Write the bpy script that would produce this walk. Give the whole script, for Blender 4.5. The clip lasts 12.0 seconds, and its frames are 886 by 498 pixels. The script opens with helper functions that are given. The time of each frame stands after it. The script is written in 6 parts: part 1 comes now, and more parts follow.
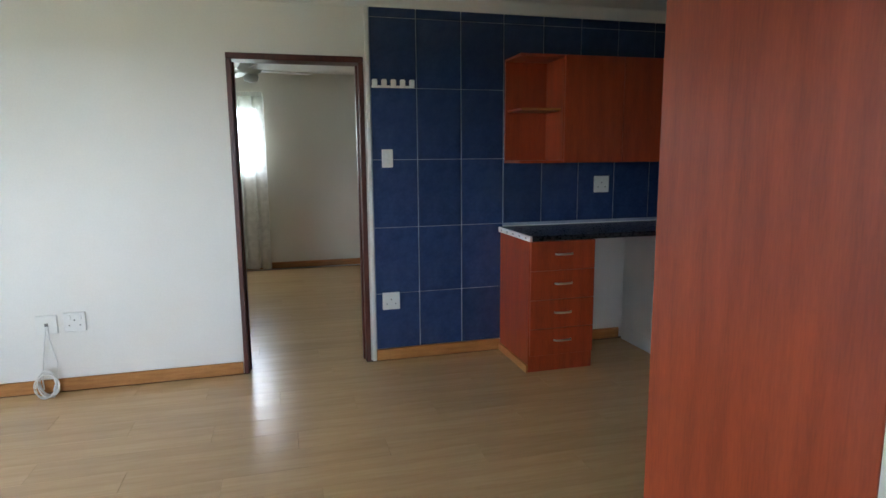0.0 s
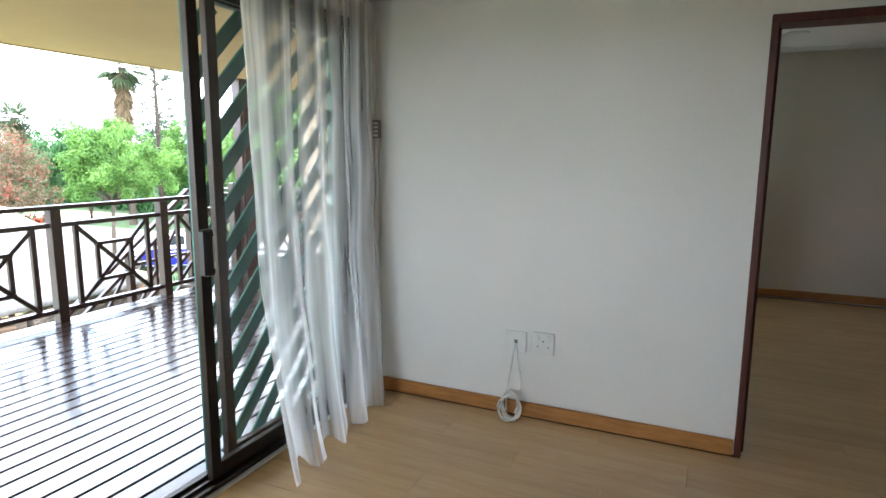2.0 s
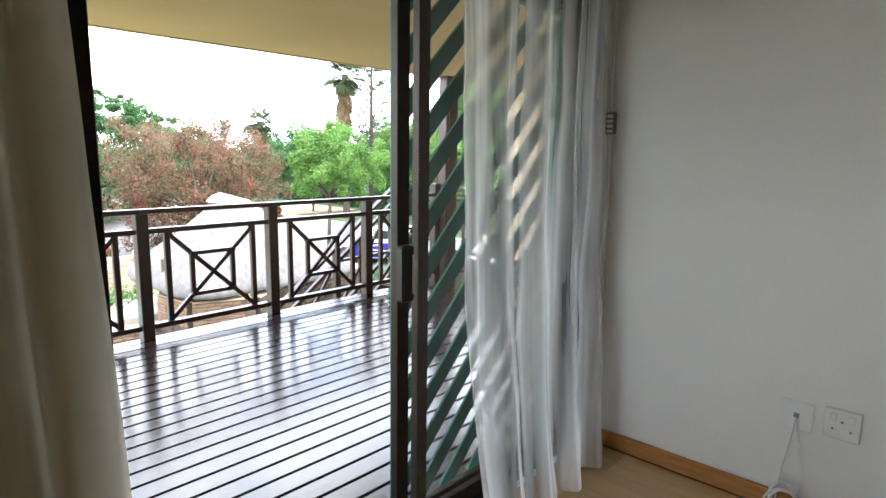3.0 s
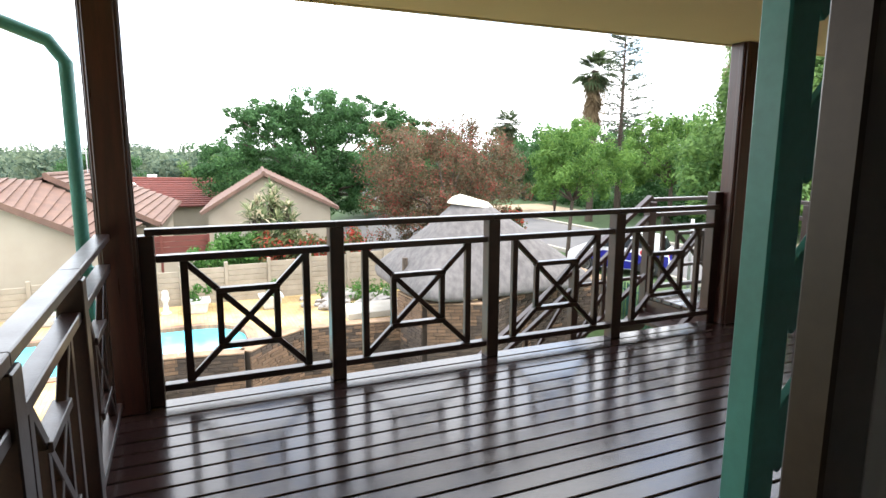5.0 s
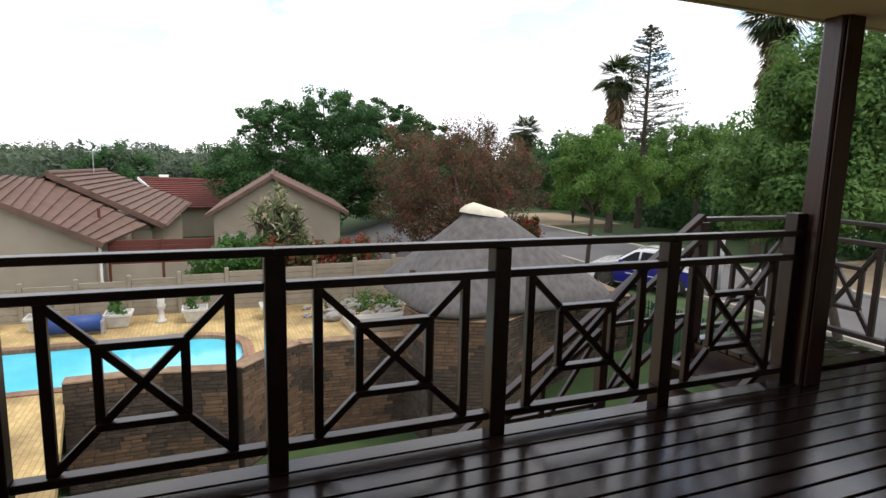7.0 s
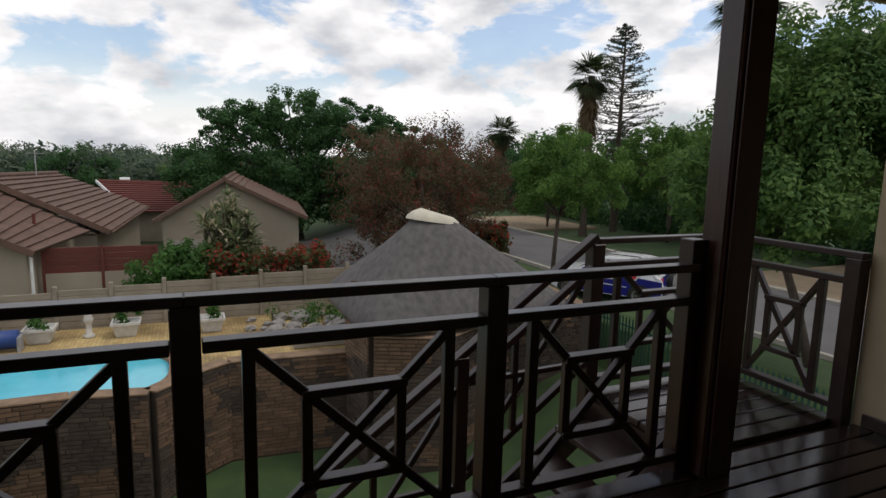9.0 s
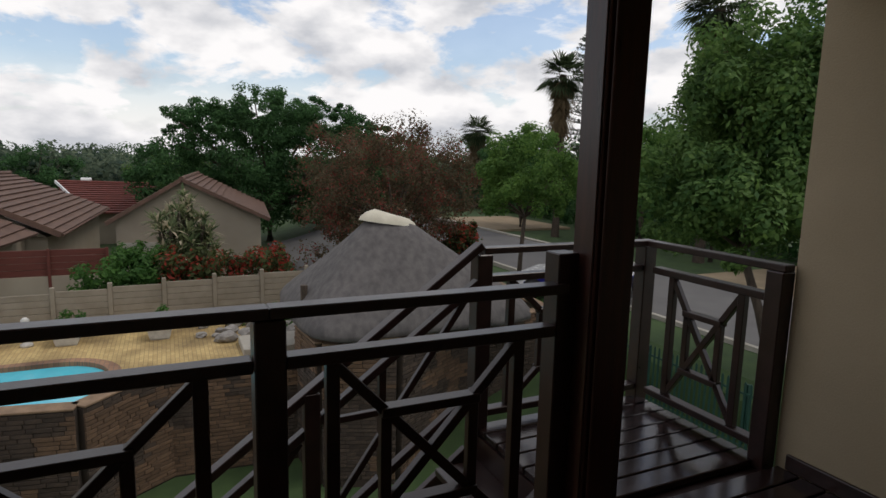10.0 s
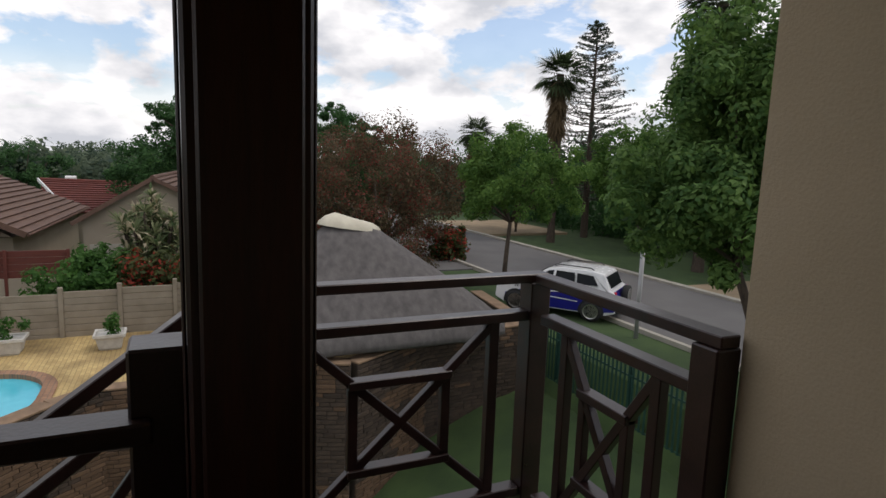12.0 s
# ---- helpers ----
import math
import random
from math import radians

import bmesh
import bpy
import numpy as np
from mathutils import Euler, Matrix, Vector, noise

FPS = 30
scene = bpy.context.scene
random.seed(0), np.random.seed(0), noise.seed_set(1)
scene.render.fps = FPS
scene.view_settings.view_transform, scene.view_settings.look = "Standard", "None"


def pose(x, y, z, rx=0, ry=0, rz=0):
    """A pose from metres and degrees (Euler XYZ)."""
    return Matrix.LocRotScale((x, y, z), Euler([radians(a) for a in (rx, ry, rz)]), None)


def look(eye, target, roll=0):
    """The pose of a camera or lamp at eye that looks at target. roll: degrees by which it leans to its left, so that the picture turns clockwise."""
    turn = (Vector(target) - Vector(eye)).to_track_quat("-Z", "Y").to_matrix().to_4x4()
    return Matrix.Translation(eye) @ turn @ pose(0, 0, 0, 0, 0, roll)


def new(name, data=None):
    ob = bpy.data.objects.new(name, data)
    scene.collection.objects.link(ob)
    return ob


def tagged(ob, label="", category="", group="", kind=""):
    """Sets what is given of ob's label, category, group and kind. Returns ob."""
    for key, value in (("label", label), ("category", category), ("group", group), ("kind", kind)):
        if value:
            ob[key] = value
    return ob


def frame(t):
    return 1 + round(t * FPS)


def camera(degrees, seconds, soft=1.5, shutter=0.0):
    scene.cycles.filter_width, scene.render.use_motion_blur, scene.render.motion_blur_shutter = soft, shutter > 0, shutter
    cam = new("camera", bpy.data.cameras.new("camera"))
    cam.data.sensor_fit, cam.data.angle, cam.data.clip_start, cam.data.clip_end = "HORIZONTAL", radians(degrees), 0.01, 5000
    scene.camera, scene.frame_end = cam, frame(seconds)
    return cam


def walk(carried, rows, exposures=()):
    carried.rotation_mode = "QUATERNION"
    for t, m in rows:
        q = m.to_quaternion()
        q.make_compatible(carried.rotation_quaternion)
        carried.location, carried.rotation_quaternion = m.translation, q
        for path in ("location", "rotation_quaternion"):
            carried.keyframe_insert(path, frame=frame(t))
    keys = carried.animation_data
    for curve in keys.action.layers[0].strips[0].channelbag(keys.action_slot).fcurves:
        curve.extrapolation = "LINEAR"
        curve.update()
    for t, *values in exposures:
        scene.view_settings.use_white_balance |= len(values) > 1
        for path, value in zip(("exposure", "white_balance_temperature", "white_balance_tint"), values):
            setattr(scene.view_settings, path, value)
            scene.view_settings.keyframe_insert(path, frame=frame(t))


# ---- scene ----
cam = camera(73.8, 12.0)
PATH = [
    (0, (0.343, -0.025, 1.42), (0.859, 1.883, 1.115), -0.5),
    (0.5, (0.245, 0.243, 1.431), (0.468, 2.206, 1.12), -0.3),
    (1, (0.121, 0.49, 1.417), (-0.07, 2.459, 1.119), 0.0),
    (1.5, (-0.011, 0.704, 1.492), (-0.534, 2.607, 1.164), 0.0),
    (2, (-0.15, 0.911, 1.458), (-0.965, 2.71, 1.144), 0.4),
    (2.5, (-0.321, 1.147, 1.45), (-1.454, 2.764, 1.132), 0.4),
    (3, (-0.609, 1.355, 1.454), (-1.953, 2.8, 1.136), 0.8),
    (3.5, (-0.861, 1.568, 1.455), (-2.394, 2.811, 1.132), 0.5),
    (5.5, (-2.081, 2.403, 1.426), (-3.909, 3.149, 1.108), 0.6),
    (6, (-2.347, 2.525, 1.421), (-4.181, 3.259, 1.108), 0.9),
    (6.5, (-2.618, 2.669, 1.402), (-4.455, 3.398, 1.093), 1.1),
    (7, (-2.831, 2.854, 1.409), (-4.66, 3.603, 1.104), 1.4),
    (9, (-3.514, 4.355, 1.446), (-5.328, 5.143, 1.148), 1.4),
    (9.5, (-3.675, 4.791, 1.437), (-5.477, 5.605, 1.14), 1.4),
    (10, (-3.799, 5.237, 1.434), (-5.588, 6.08, 1.138), 1.4),
    (10.5, (-3.913, 5.634, 1.449), (-5.689, 6.506, 1.153), 1.4),
    (11, (-4.097, 6.058, 1.417), (-5.866, 6.944, 1.124), 1.6),
    (11.5, (-4.318, 6.392, 1.4), (-6.093, 7.268, 1.113), 1.9),
    (12, (-4.584, 6.658, 1.408), (-6.384, 7.481, 1.119), 2.0),
]
EXPOSURES = [(0.0, 4.7, 5650, 7), (0.5, 4.55, 5650, 7), (1.0, 4.42, 5650, 7), (1.5, 4.3, 5800, 8), (2.0, 4.05, 5850, 8), (2.5, 3.75, 5950, 9), (3.5, 3.3, 6250, 10), (5.3, 2.25, 6450, 10), (6.0, 1.6, 6550, 11), (7.0, 0.9, 6600, 12), (9.0, -0.1, 6600, 12), (10.0, -0.17, 6600, 12), (11.0, -0.08, 6600, 13), (12.0, 0.0, 6600, 13)]
walk(cam, [(t, look(eye, target, roll)) for t, eye, target, roll in PATH], EXPOSURES)
# ---------------------------------------------------------------- world, sun
SUN_EL, SUN_AZ = radians(60), radians(25)
world = bpy.data.worlds.new("sky")
scene.world = world
world.use_nodes = True
wn, wl = world.node_tree.nodes, world.node_tree.links
wn.clear()


def wnode(kind, operation="", data_type=""):
    n = wn.new(kind)
    if operation:
        n.operation = operation
    if data_type:
        n.data_type = data_type
    return n


sky = wnode("ShaderNodeTexSky")
sky.sky_type, sky.sun_disc, sky.sun_elevation, sky.sun_rotation = "NISHITA", False, SUN_EL, SUN_AZ
sky.air_density, sky.dust_density = 1.0, 1.5
wco = wnode("ShaderNodeTexCoord")
wsep = wnode("ShaderNodeSeparateXYZ")
wl.new(wco.outputs["Generated"], wsep.inputs[0])
wz = wnode("ShaderNodeMath", operation="MAXIMUM")
wl.new(wsep.outputs["Z"], wz.inputs[0])
wz.inputs[1].default_value = 0.0
wza = wnode("ShaderNodeMath", operation="MULTIPLY")
wl.new(wz.outputs[0], wza.inputs[0])
wza.inputs[1].default_value = 2.1
wcomb = wnode("ShaderNodeCombineXYZ")
wl.new(wsep.outputs["X"], wcomb.inputs[0]), wl.new(wsep.outputs["Y"], wcomb.inputs[1]), wl.new(wza.outputs[0], wcomb.inputs[2])
wnoise = wnode("ShaderNodeTexNoise")
wnoise.inputs["Scale"].default_value = 6.6
wnoise.inputs["Detail"].default_value = 9.0
wnoise.inputs["Roughness"].default_value = 0.56
wnoise.inputs["Distortion"].default_value = 0.25
wl.new(wcomb.outputs[0], wnoise.inputs["Vector"])
wramp = wnode("ShaderNodeValToRGB")
wramp.color_ramp.elements[0].position, wramp.color_ramp.elements[1].position = 0.41, 0.49
wramp.color_ramp.elements[0].color = (0.1, 0.1, 0.1, 1)
wl.new(wnoise.outputs["Fac"], wramp.inputs[0])
wnoise2 = wnode("ShaderNodeTexNoise")
wnoise2.inputs["Scale"].default_value = 7.5
wnoise2.inputs["Detail"].default_value = 7.0
wl.new(wcomb.outputs[0], wnoise2.inputs["Vector"])
wtone = wnode("ShaderNodeMix", data_type="RGBA")
wshade = wnode("ShaderNodeMapRange")
wshade.inputs["From Min"].default_value, wshade.inputs["From Max"].default_value = 0.36, 0.58
wl.new(wnoise2.outputs["Fac"], wshade.inputs["Value"])
wl.new(wshade.outputs[0], wtone.inputs["Factor"])
wtone.inputs["A"].default_value = (6.3, 6.6, 7.1, 1)
wtone.inputs["B"].default_value = (11.0, 11.0, 11.0, 1)
wmix = wnode("ShaderNodeMix", data_type="RGBA")
whaze = wnode("ShaderNodeMapRange")
whaze.inputs["From Min"].default_value, whaze.inputs["From Max"].default_value = 0.02, 0.15
whaze.inputs["To Min"].default_value, whaze.inputs["To Max"].default_value = 1.0, 0.0
wl.new(wsep.outputs["Z"], whaze.inputs["Value"])
wmax = wnode("ShaderNodeMath", operation="MAXIMUM")
wl.new(wramp.outputs["Color"], wmax.inputs[0]), wl.new(whaze.outputs[0], wmax.inputs[1])
wl.new(wmax.outputs[0], wmix.inputs["Factor"])
wlift = wnode("ShaderNodeVectorMath", operation="SCALE")
wl.new(sky.outputs["Color"], wlift.inputs[0])
wlift.inputs["Scale"].default_value = 1.8
wl.new(wlift.outputs[0], wmix.inputs["A"])
wl.new(wtone.outputs["Result"], wmix.inputs["B"])
wbg = wnode("ShaderNodeBackground")
wbg.inputs["Strength"].default_value = 0.1
wl.new(wmix.outputs["Result"], wbg.inputs["Color"])
wout = wnode("ShaderNodeOutputWorld")
wl.new(wbg.outputs[0], wout.inputs["Surface"])

sun_data = bpy.data.lights.new("sun", "SUN")
sun_data.energy, sun_data.angle, sun_data.color = 0.8, radians(14), (1.0, 0.96, 0.9)
sun_dir = Vector((math.cos(SUN_EL) * math.sin(SUN_AZ), math.cos(SUN_EL) * math.cos(SUN_AZ), math.sin(SUN_EL)))
new("sun", sun_data).matrix_world = look(sun_dir * 60, (0, 0, 0))

# daylight through the window behind the camera
win_data = bpy.data.lights.new("window_daylight", "AREA")
win_data.shape, win_data.size, win_data.size_y, win_data.energy, win_data.spread, win_data.color = "RECTANGLE", 1.0, 1.1, 0.22, radians(46), (0.90, 0.96, 1.0)
new("window_daylight", win_data).matrix_world = look((-1.3, -2.66, 1.5), (-1.3, 4.0, 0.7))

# daylight through the bedroom window
bed_data = bpy.data.lights.new("bedroom_daylight", "AREA")
bed_data.shape, bed_data.size, bed_data.size_y, bed_data.energy, bed_data.color = "RECTANGLE", 1.0, 0.75, 0.5, (0.92, 0.97, 1.0)
new("bedroom_daylight", bed_data).matrix_world = look((-0.44, 8.0, 1.68), (-0.3, 4.0, 0.8))

# ---------------------------------------------------------------- materials


def surface(name, c1, c2=None, scale=8.0, rough=0.6, bump=0.15, metal=0.0, stretch=(1, 1, 1), fine=60.0, spec=0.5, rough2=None, piece=0.0, coat=0.0):
    """Two colours mixed by a coarse and a fine noise, with fine relief; piece: shift of tone from piece to piece."""
    m = bpy.data.materials.new(name)
    m.use_nodes = True
    nt = m.node_tree
    b = nt.nodes["Principled BSDF"]
    c2 = c2 or tuple(v * 0.8 for v in c1)
    tc = nt.nodes.new("ShaderNodeTexCoord")
    mp = nt.nodes.new("ShaderNodeMapping")
    mp.inputs["Scale"].default_value = stretch
    nt.links.new(tc.outputs["Object"], mp.inputs["Vector"])
    n1 = nt.nodes.new("ShaderNodeTexNoise")
    n1.inputs["Scale"].default_value, n1.inputs["Detail"].default_value = scale, 6.0
    n2 = nt.nodes.new("ShaderNodeTexNoise")
    n2.inputs["Scale"].default_value, n2.inputs["Detail"].default_value = fine, 4.0
    nt.links.new(mp.outputs[0], n1.inputs["Vector"]), nt.links.new(mp.outputs[0], n2.inputs["Vector"])
    av = nt.nodes.new("ShaderNodeMath")
    av.operation = "MULTIPLY_ADD"
    av.inputs[1].default_value = 0.35
    nt.links.new(n2.outputs["Fac"], av.inputs[0])
    sc = nt.nodes.new("ShaderNodeMath")
    sc.operation = "MULTIPLY"
    sc.inputs[1].default_value = 0.65
    nt.links.new(n1.outputs["Fac"], sc.inputs[0])
    nt.links.new(sc.outputs[0], av.inputs[2])
    ramp = nt.nodes.new("ShaderNodeValToRGB")
    ramp.color_ramp.elements[0].position, ramp.color_ramp.elements[1].position = 0.36, 0.64
    ramp.color_ramp.elements[0].color, ramp.color_ramp.elements[1].color = (*c2, 1), (*c1, 1)
    nt.links.new(av.outputs[0], ramp.inputs[0])
    col = ramp.outputs["Color"]
    if piece:
        info = nt.nodes.new("ShaderNodeObjectInfo")
        hsv = nt.nodes.new("ShaderNodeHueSaturation")
        rng = nt.nodes.new("ShaderNodeMapRange")
        rng.inputs["To Min"].default_value, rng.inputs["To Max"].default_value = 1 - piece, 1 + piece
        nt.links.new(info.outputs["Random"], rng.inputs["Value"])
        nt.links.new(rng.outputs[0], hsv.inputs["Value"])
        nt.links.new(col, hsv.inputs["Color"])
        col = hsv.outputs["Color"]
    nt.links.new(col, b.inputs["Base Color"])
    b.inputs["Metallic"].default_value = metal
    b.inputs["Specular IOR Level"].default_value = spec
    b.inputs["Coat Weight"].default_value = coat
    rr = nt.nodes.new("ShaderNodeMapRange")
    r2 = rough2 if rough2 is not None else min(1, rough + 0.12)
    rr.inputs["To Min"].default_value, rr.inputs["To Max"].default_value = rough, r2
    nt.links.new(n1.outputs["Fac"], rr.inputs["Value"])
    nt.links.new(rr.outputs[0], b.inputs["Roughness"])
    if bump:
        bp = nt.nodes.new("ShaderNodeBump")
        bp.inputs["Strength"].default_value, bp.inputs["Distance"].default_value = bump, 0.004
        nt.links.new(n2.outputs["Fac"], bp.inputs["Height"])
        nt.links.new(bp.outputs[0], b.inputs["Normal"])
    return m


def plain(name, c, rough=0.4, metal=0.0, spec=0.5):
    return surface(name, c, tuple(v * 0.93 for v in c), scale=5, rough=rough, bump=0.04, metal=metal, spec=spec)


def leaf_mat(name, c1, c2, c3=None, share=0.0, patch=0.7):
    """Leaves: tone varies from leaf to leaf, some light passes through; c3: colour of the share of leaves that have turned."""
    m = bpy.data.materials.new(name)
    m.use_nodes = True
    nt = m.node_tree
    b = nt.nodes["Principled BSDF"]
    geo = nt.nodes.new("ShaderNodeNewGeometry")
    ramp = nt.nodes.new("ShaderNodeValToRGB")
    ramp.color_ramp.elements[0].color, ramp.color_ramp.elements[1].color = (*c2, 1), (*c1, 1)
    if c3:
        ramp.color_ramp.elements[1].position = 1 - share
        e = ramp.color_ramp.elements.new(min(0.99, 1 - share + 0.03))
        e.color = (*c3, 1)
    tc = nt.nodes.new("ShaderNodeTexCoord")
    n1 = nt.nodes.new("ShaderNodeTexNoise")
    n1.inputs["Scale"].default_value, n1.inputs["Detail"].default_value = patch, 3.0
    nt.links.new(tc.outputs["Object"], n1.inputs["Vector"])
    swing = nt.nodes.new("ShaderNodeMapRange")
    swing.inputs["From Min"].default_value, swing.inputs["From Max"].default_value = 0.3, 0.7
    swing.inputs["To Min"].default_value, swing.inputs["To Max"].default_value = -0.3, 0.3
    nt.links.new(n1.outputs["Fac"], swing.inputs["Value"])
    add = nt.nodes.new("ShaderNodeMath")
    add.operation = "ADD"
    add.use_clamp = True
    nt.links.new(geo.outputs["Random Per Island"], add.inputs[0]), nt.links.new(swing.outputs[0], add.inputs[1])
    nt.links.new(add.outputs[0], ramp.inputs[0])
    nt.links.new(ramp.outputs["Color"], b.inputs["Base Color"])
    b.inputs["Roughness"].default_value = 0.65
    b.inputs["Specular IOR Level"].default_value = 0.25
    tr = nt.nodes.new("ShaderNodeBsdfTranslucent")
    nt.links.new(ramp.outputs["Color"], tr.inputs["Color"])
    mx = nt.nodes.new("ShaderNodeMixShader")
    mx.inputs[0].default_value = 0.5
    nt.links.new(b.outputs[0], mx.inputs[1]), nt.links.new(tr.outputs[0], mx.inputs[2])
    nt.links.new(mx.outputs[0], nt.nodes["Material Output"].inputs["Surface"])
    return m


def glass_mat(name, tint=(1, 1, 1), rough=0.0):
    m = bpy.data.materials.new(name)
    m.use_nodes = True
    nt = m.node_tree
    nt.nodes.remove(nt.nodes["Principled BSDF"])
    clear, gloss, fr, power, share, mx = (nt.nodes.new("ShaderNode" + k) for k in ("BsdfTransparent", "BsdfGlossy", "LayerWeight", "Math", "Math", "MixShader"))
    power.operation, power.inputs[1].default_value = "POWER", 5.0
    share.operation, share.inputs[1].default_value, share.inputs[2].default_value = "MULTIPLY_ADD", 0.9, 0.04
    clear.inputs["Color"].default_value = (*tint, 1)
    gloss.inputs["Roughness"].default_value = rough
    fr.inputs["Blend"].default_value = 0.5
    nt.links.new(fr.outputs["Facing"], power.inputs[0]), nt.links.new(power.outputs[0], share.inputs[0])
    nt.links.new(share.outputs[0], mx.inputs[0])
    nt.links.new(clear.outputs[0], mx.inputs[1]), nt.links.new(gloss.outputs[0], mx.inputs[2])
    nt.links.new(mx.outputs[0], nt.nodes["Material Output"].inputs["Surface"])
    return m


def cloth_mat(name, c, clear, lace=False, glow=0.5):
    """Thin woven cloth: part of the light goes straight through the weave, the rest is scattered."""
    m = bpy.data.materials.new(name)
    m.use_nodes = True
    nt = m.node_tree
    nt.nodes.remove(nt.nodes["Principled BSDF"])
    tc = nt.nodes.new("ShaderNodeTexCoord")
    di, tl, tp = nt.nodes.new("ShaderNodeBsdfDiffuse"), nt.nodes.new("ShaderNodeBsdfTranslucent"), nt.nodes.new("ShaderNodeBsdfTransparent")
    di.inputs["Color"].default_value = tl.inputs["Color"].default_value = (*c, 1)
    a, o = nt.nodes.new("ShaderNodeMixShader"), nt.nodes.new("ShaderNodeMixShader")
    a.inputs[0].default_value = glow
    nt.links.new(di.outputs[0], a.inputs[1]), nt.links.new(tl.outputs[0], a.inputs[2])
    n = nt.nodes.new("ShaderNodeTexNoise")
    n.inputs["Scale"].default_value, n.inputs["Detail"].default_value = 14.0, 3.0
    if lace:
        mp = nt.nodes.new("ShaderNodeMapping")
        mp.inputs["Scale"].default_value = (0.25, 1.0, 0.035)
        nt.links.new(tc.outputs["Object"], mp.inputs["Vector"])
        nt.links.new(mp.outputs[0], n.inputs["Vector"])
    else:
        nt.links.new(tc.outputs["Object"], n.inputs["Vector"])
    rg = nt.nodes.new("ShaderNodeMapRange")
    rg.inputs["From Min"].default_value, rg.inputs["From Max"].default_value = 0.35, 0.65
    rg.inputs["To Min"].default_value, rg.inputs["To Max"].default_value = clear * (0.35 if lace else 0.85), clear * (1.5 if lace else 1.15)
    nt.links.new(n.outputs["Fac"], rg.inputs["Value"])
    nt.links.new(rg.outputs[0], o.inputs[0])
    nt.links.new(a.outputs[0], o.inputs[1]), nt.links.new(tp.outputs[0], o.inputs[2])
    nt.links.new(o.outputs[0], nt.nodes["Material Output"].inputs["Surface"])
    return m


def brick_mat(name, c1, c2, mortar, w, h, gap, rough=0.85, bump=0.6, axes=(1, 2)):
    """Coursed masonry for walls that stay far off; axes: which object axes run along and up the wall."""
    m = bpy.data.materials.new(name)
    m.use_nodes = True
    nt = m.node_tree
    b = nt.nodes["Principled BSDF"]
    tc, sp, cb = nt.nodes.new("ShaderNodeTexCoord"), nt.nodes.new("ShaderNodeSeparateXYZ"), nt.nodes.new("ShaderNodeCombineXYZ")
    nt.links.new(tc.outputs["Object"], sp.inputs[0])
    nt.links.new(sp.outputs[axes[0]], cb.inputs[0]), nt.links.new(sp.outputs[axes[1]], cb.inputs[1])
    br = nt.nodes.new("ShaderNodeTexBrick")
    br.inputs["Scale"].default_value = 1.0
    br.inputs["Brick Width"].default_value, br.inputs["Row Height"].default_value, br.inputs["Mortar Size"].default_value = w, h, gap
    br.inputs["Color1"].default_value, br.inputs["Color2"].default_value, br.inputs["Mortar"].default_value = (*c1, 1), (*c2, 1), (*mortar, 1)
    nt.links.new(cb.outputs[0], br.inputs["Vector"])
    n = nt.nodes.new("ShaderNodeTexNoise")
    n.inputs["Scale"].default_value, n.inputs["Detail"].default_value = 0.9, 8.0
    nt.links.new(tc.outputs["Object"], n.inputs["Vector"])
    mx = nt.nodes.new("ShaderNodeMix")
    mx.data_type, mx.blend_type = "RGBA", "MULTIPLY"
    mx.inputs["Factor"].default_value = 0.9
    rp = nt.nodes.new("ShaderNodeValToRGB")
    rp.color_ramp.elements[0].position, rp.color_ramp.elements[1].position = 0.3, 0.62
    rp.color_ramp.elements[0].color = (0.35, 0.33, 0.32, 1)
    nt.links.new(n.outputs["Fac"], rp.inputs[0])
    nt.links.new(br.outputs["Color"], mx.inputs["A"]), nt.links.new(rp.outputs["Color"], mx.inputs["B"])
    nt.links.new(mx.outputs["Result"], b.inputs["Base Color"])
    b.inputs["Roughness"].default_value = rough
    bp = nt.nodes.new("ShaderNodeBump")
    bp.inputs["Strength"].default_value, bp.inputs["Distance"].default_value = bump, 0.02
    nt.links.new(br.outputs["Fac"], bp.inputs["Height"])
    bp.invert = True
    nt.links.new(bp.outputs[0], b.inputs["Normal"])
    return m


M_WALL = surface("white_wall_paint", (0.80, 0.79, 0.75), (0.74, 0.73, 0.69), scale=1.3, rough=0.5, bump=0.06, fine=90)
M_BEDWALL = surface("cream_wall_paint", (0.74, 0.71, 0.62), (0.69, 0.66, 0.57), scale=1.3, rough=0.6, bump=0.06, fine=90)
M_CEIL = surface("ceiling_paint", (0.82, 0.81, 0.77), (0.78, 0.77, 0.73), scale=2, rough=0.8, bump=0.05)
M_SKIRT = surface("oak_skirting", (0.47, 0.22, 0.06), (0.33, 0.14, 0.035), scale=6, stretch=(1.2, 9, 9), rough=0.35, bump=0.1, fine=40)
M_FRAME = surface("dark_mahogany", (0.10, 0.024, 0.012), (0.055, 0.014, 0.008), scale=5, stretch=(8, 8, 1), rough=0.3, bump=0.1, fine=50)
M_CHERRY = surface("cherry_veneer", (0.39, 0.066, 0.018), (0.26, 0.041, 0.012), scale=2.6, stretch=(7, 7, 0.8), rough=0.3, bump=0.03, fine=22, rough2=0.42)
M_FLOOR = surface("laminate_oak", (0.57, 0.395, 0.195), (0.49, 0.325, 0.155), scale=2.2, stretch=(0.5, 6, 1), rough=0.2, bump=0.02, fine=9, piece=0.05, rough2=0.3)
M_JOINT = plain("dark_joint", (0.12, 0.075, 0.035), 0.8)
M_TILE = surface("blue_glazed_tile", (0.034, 0.062, 0.155), (0.021, 0.042, 0.115), scale=9, rough=0.16, bump=0.05, fine=45, piece=0.12, rough2=0.3)
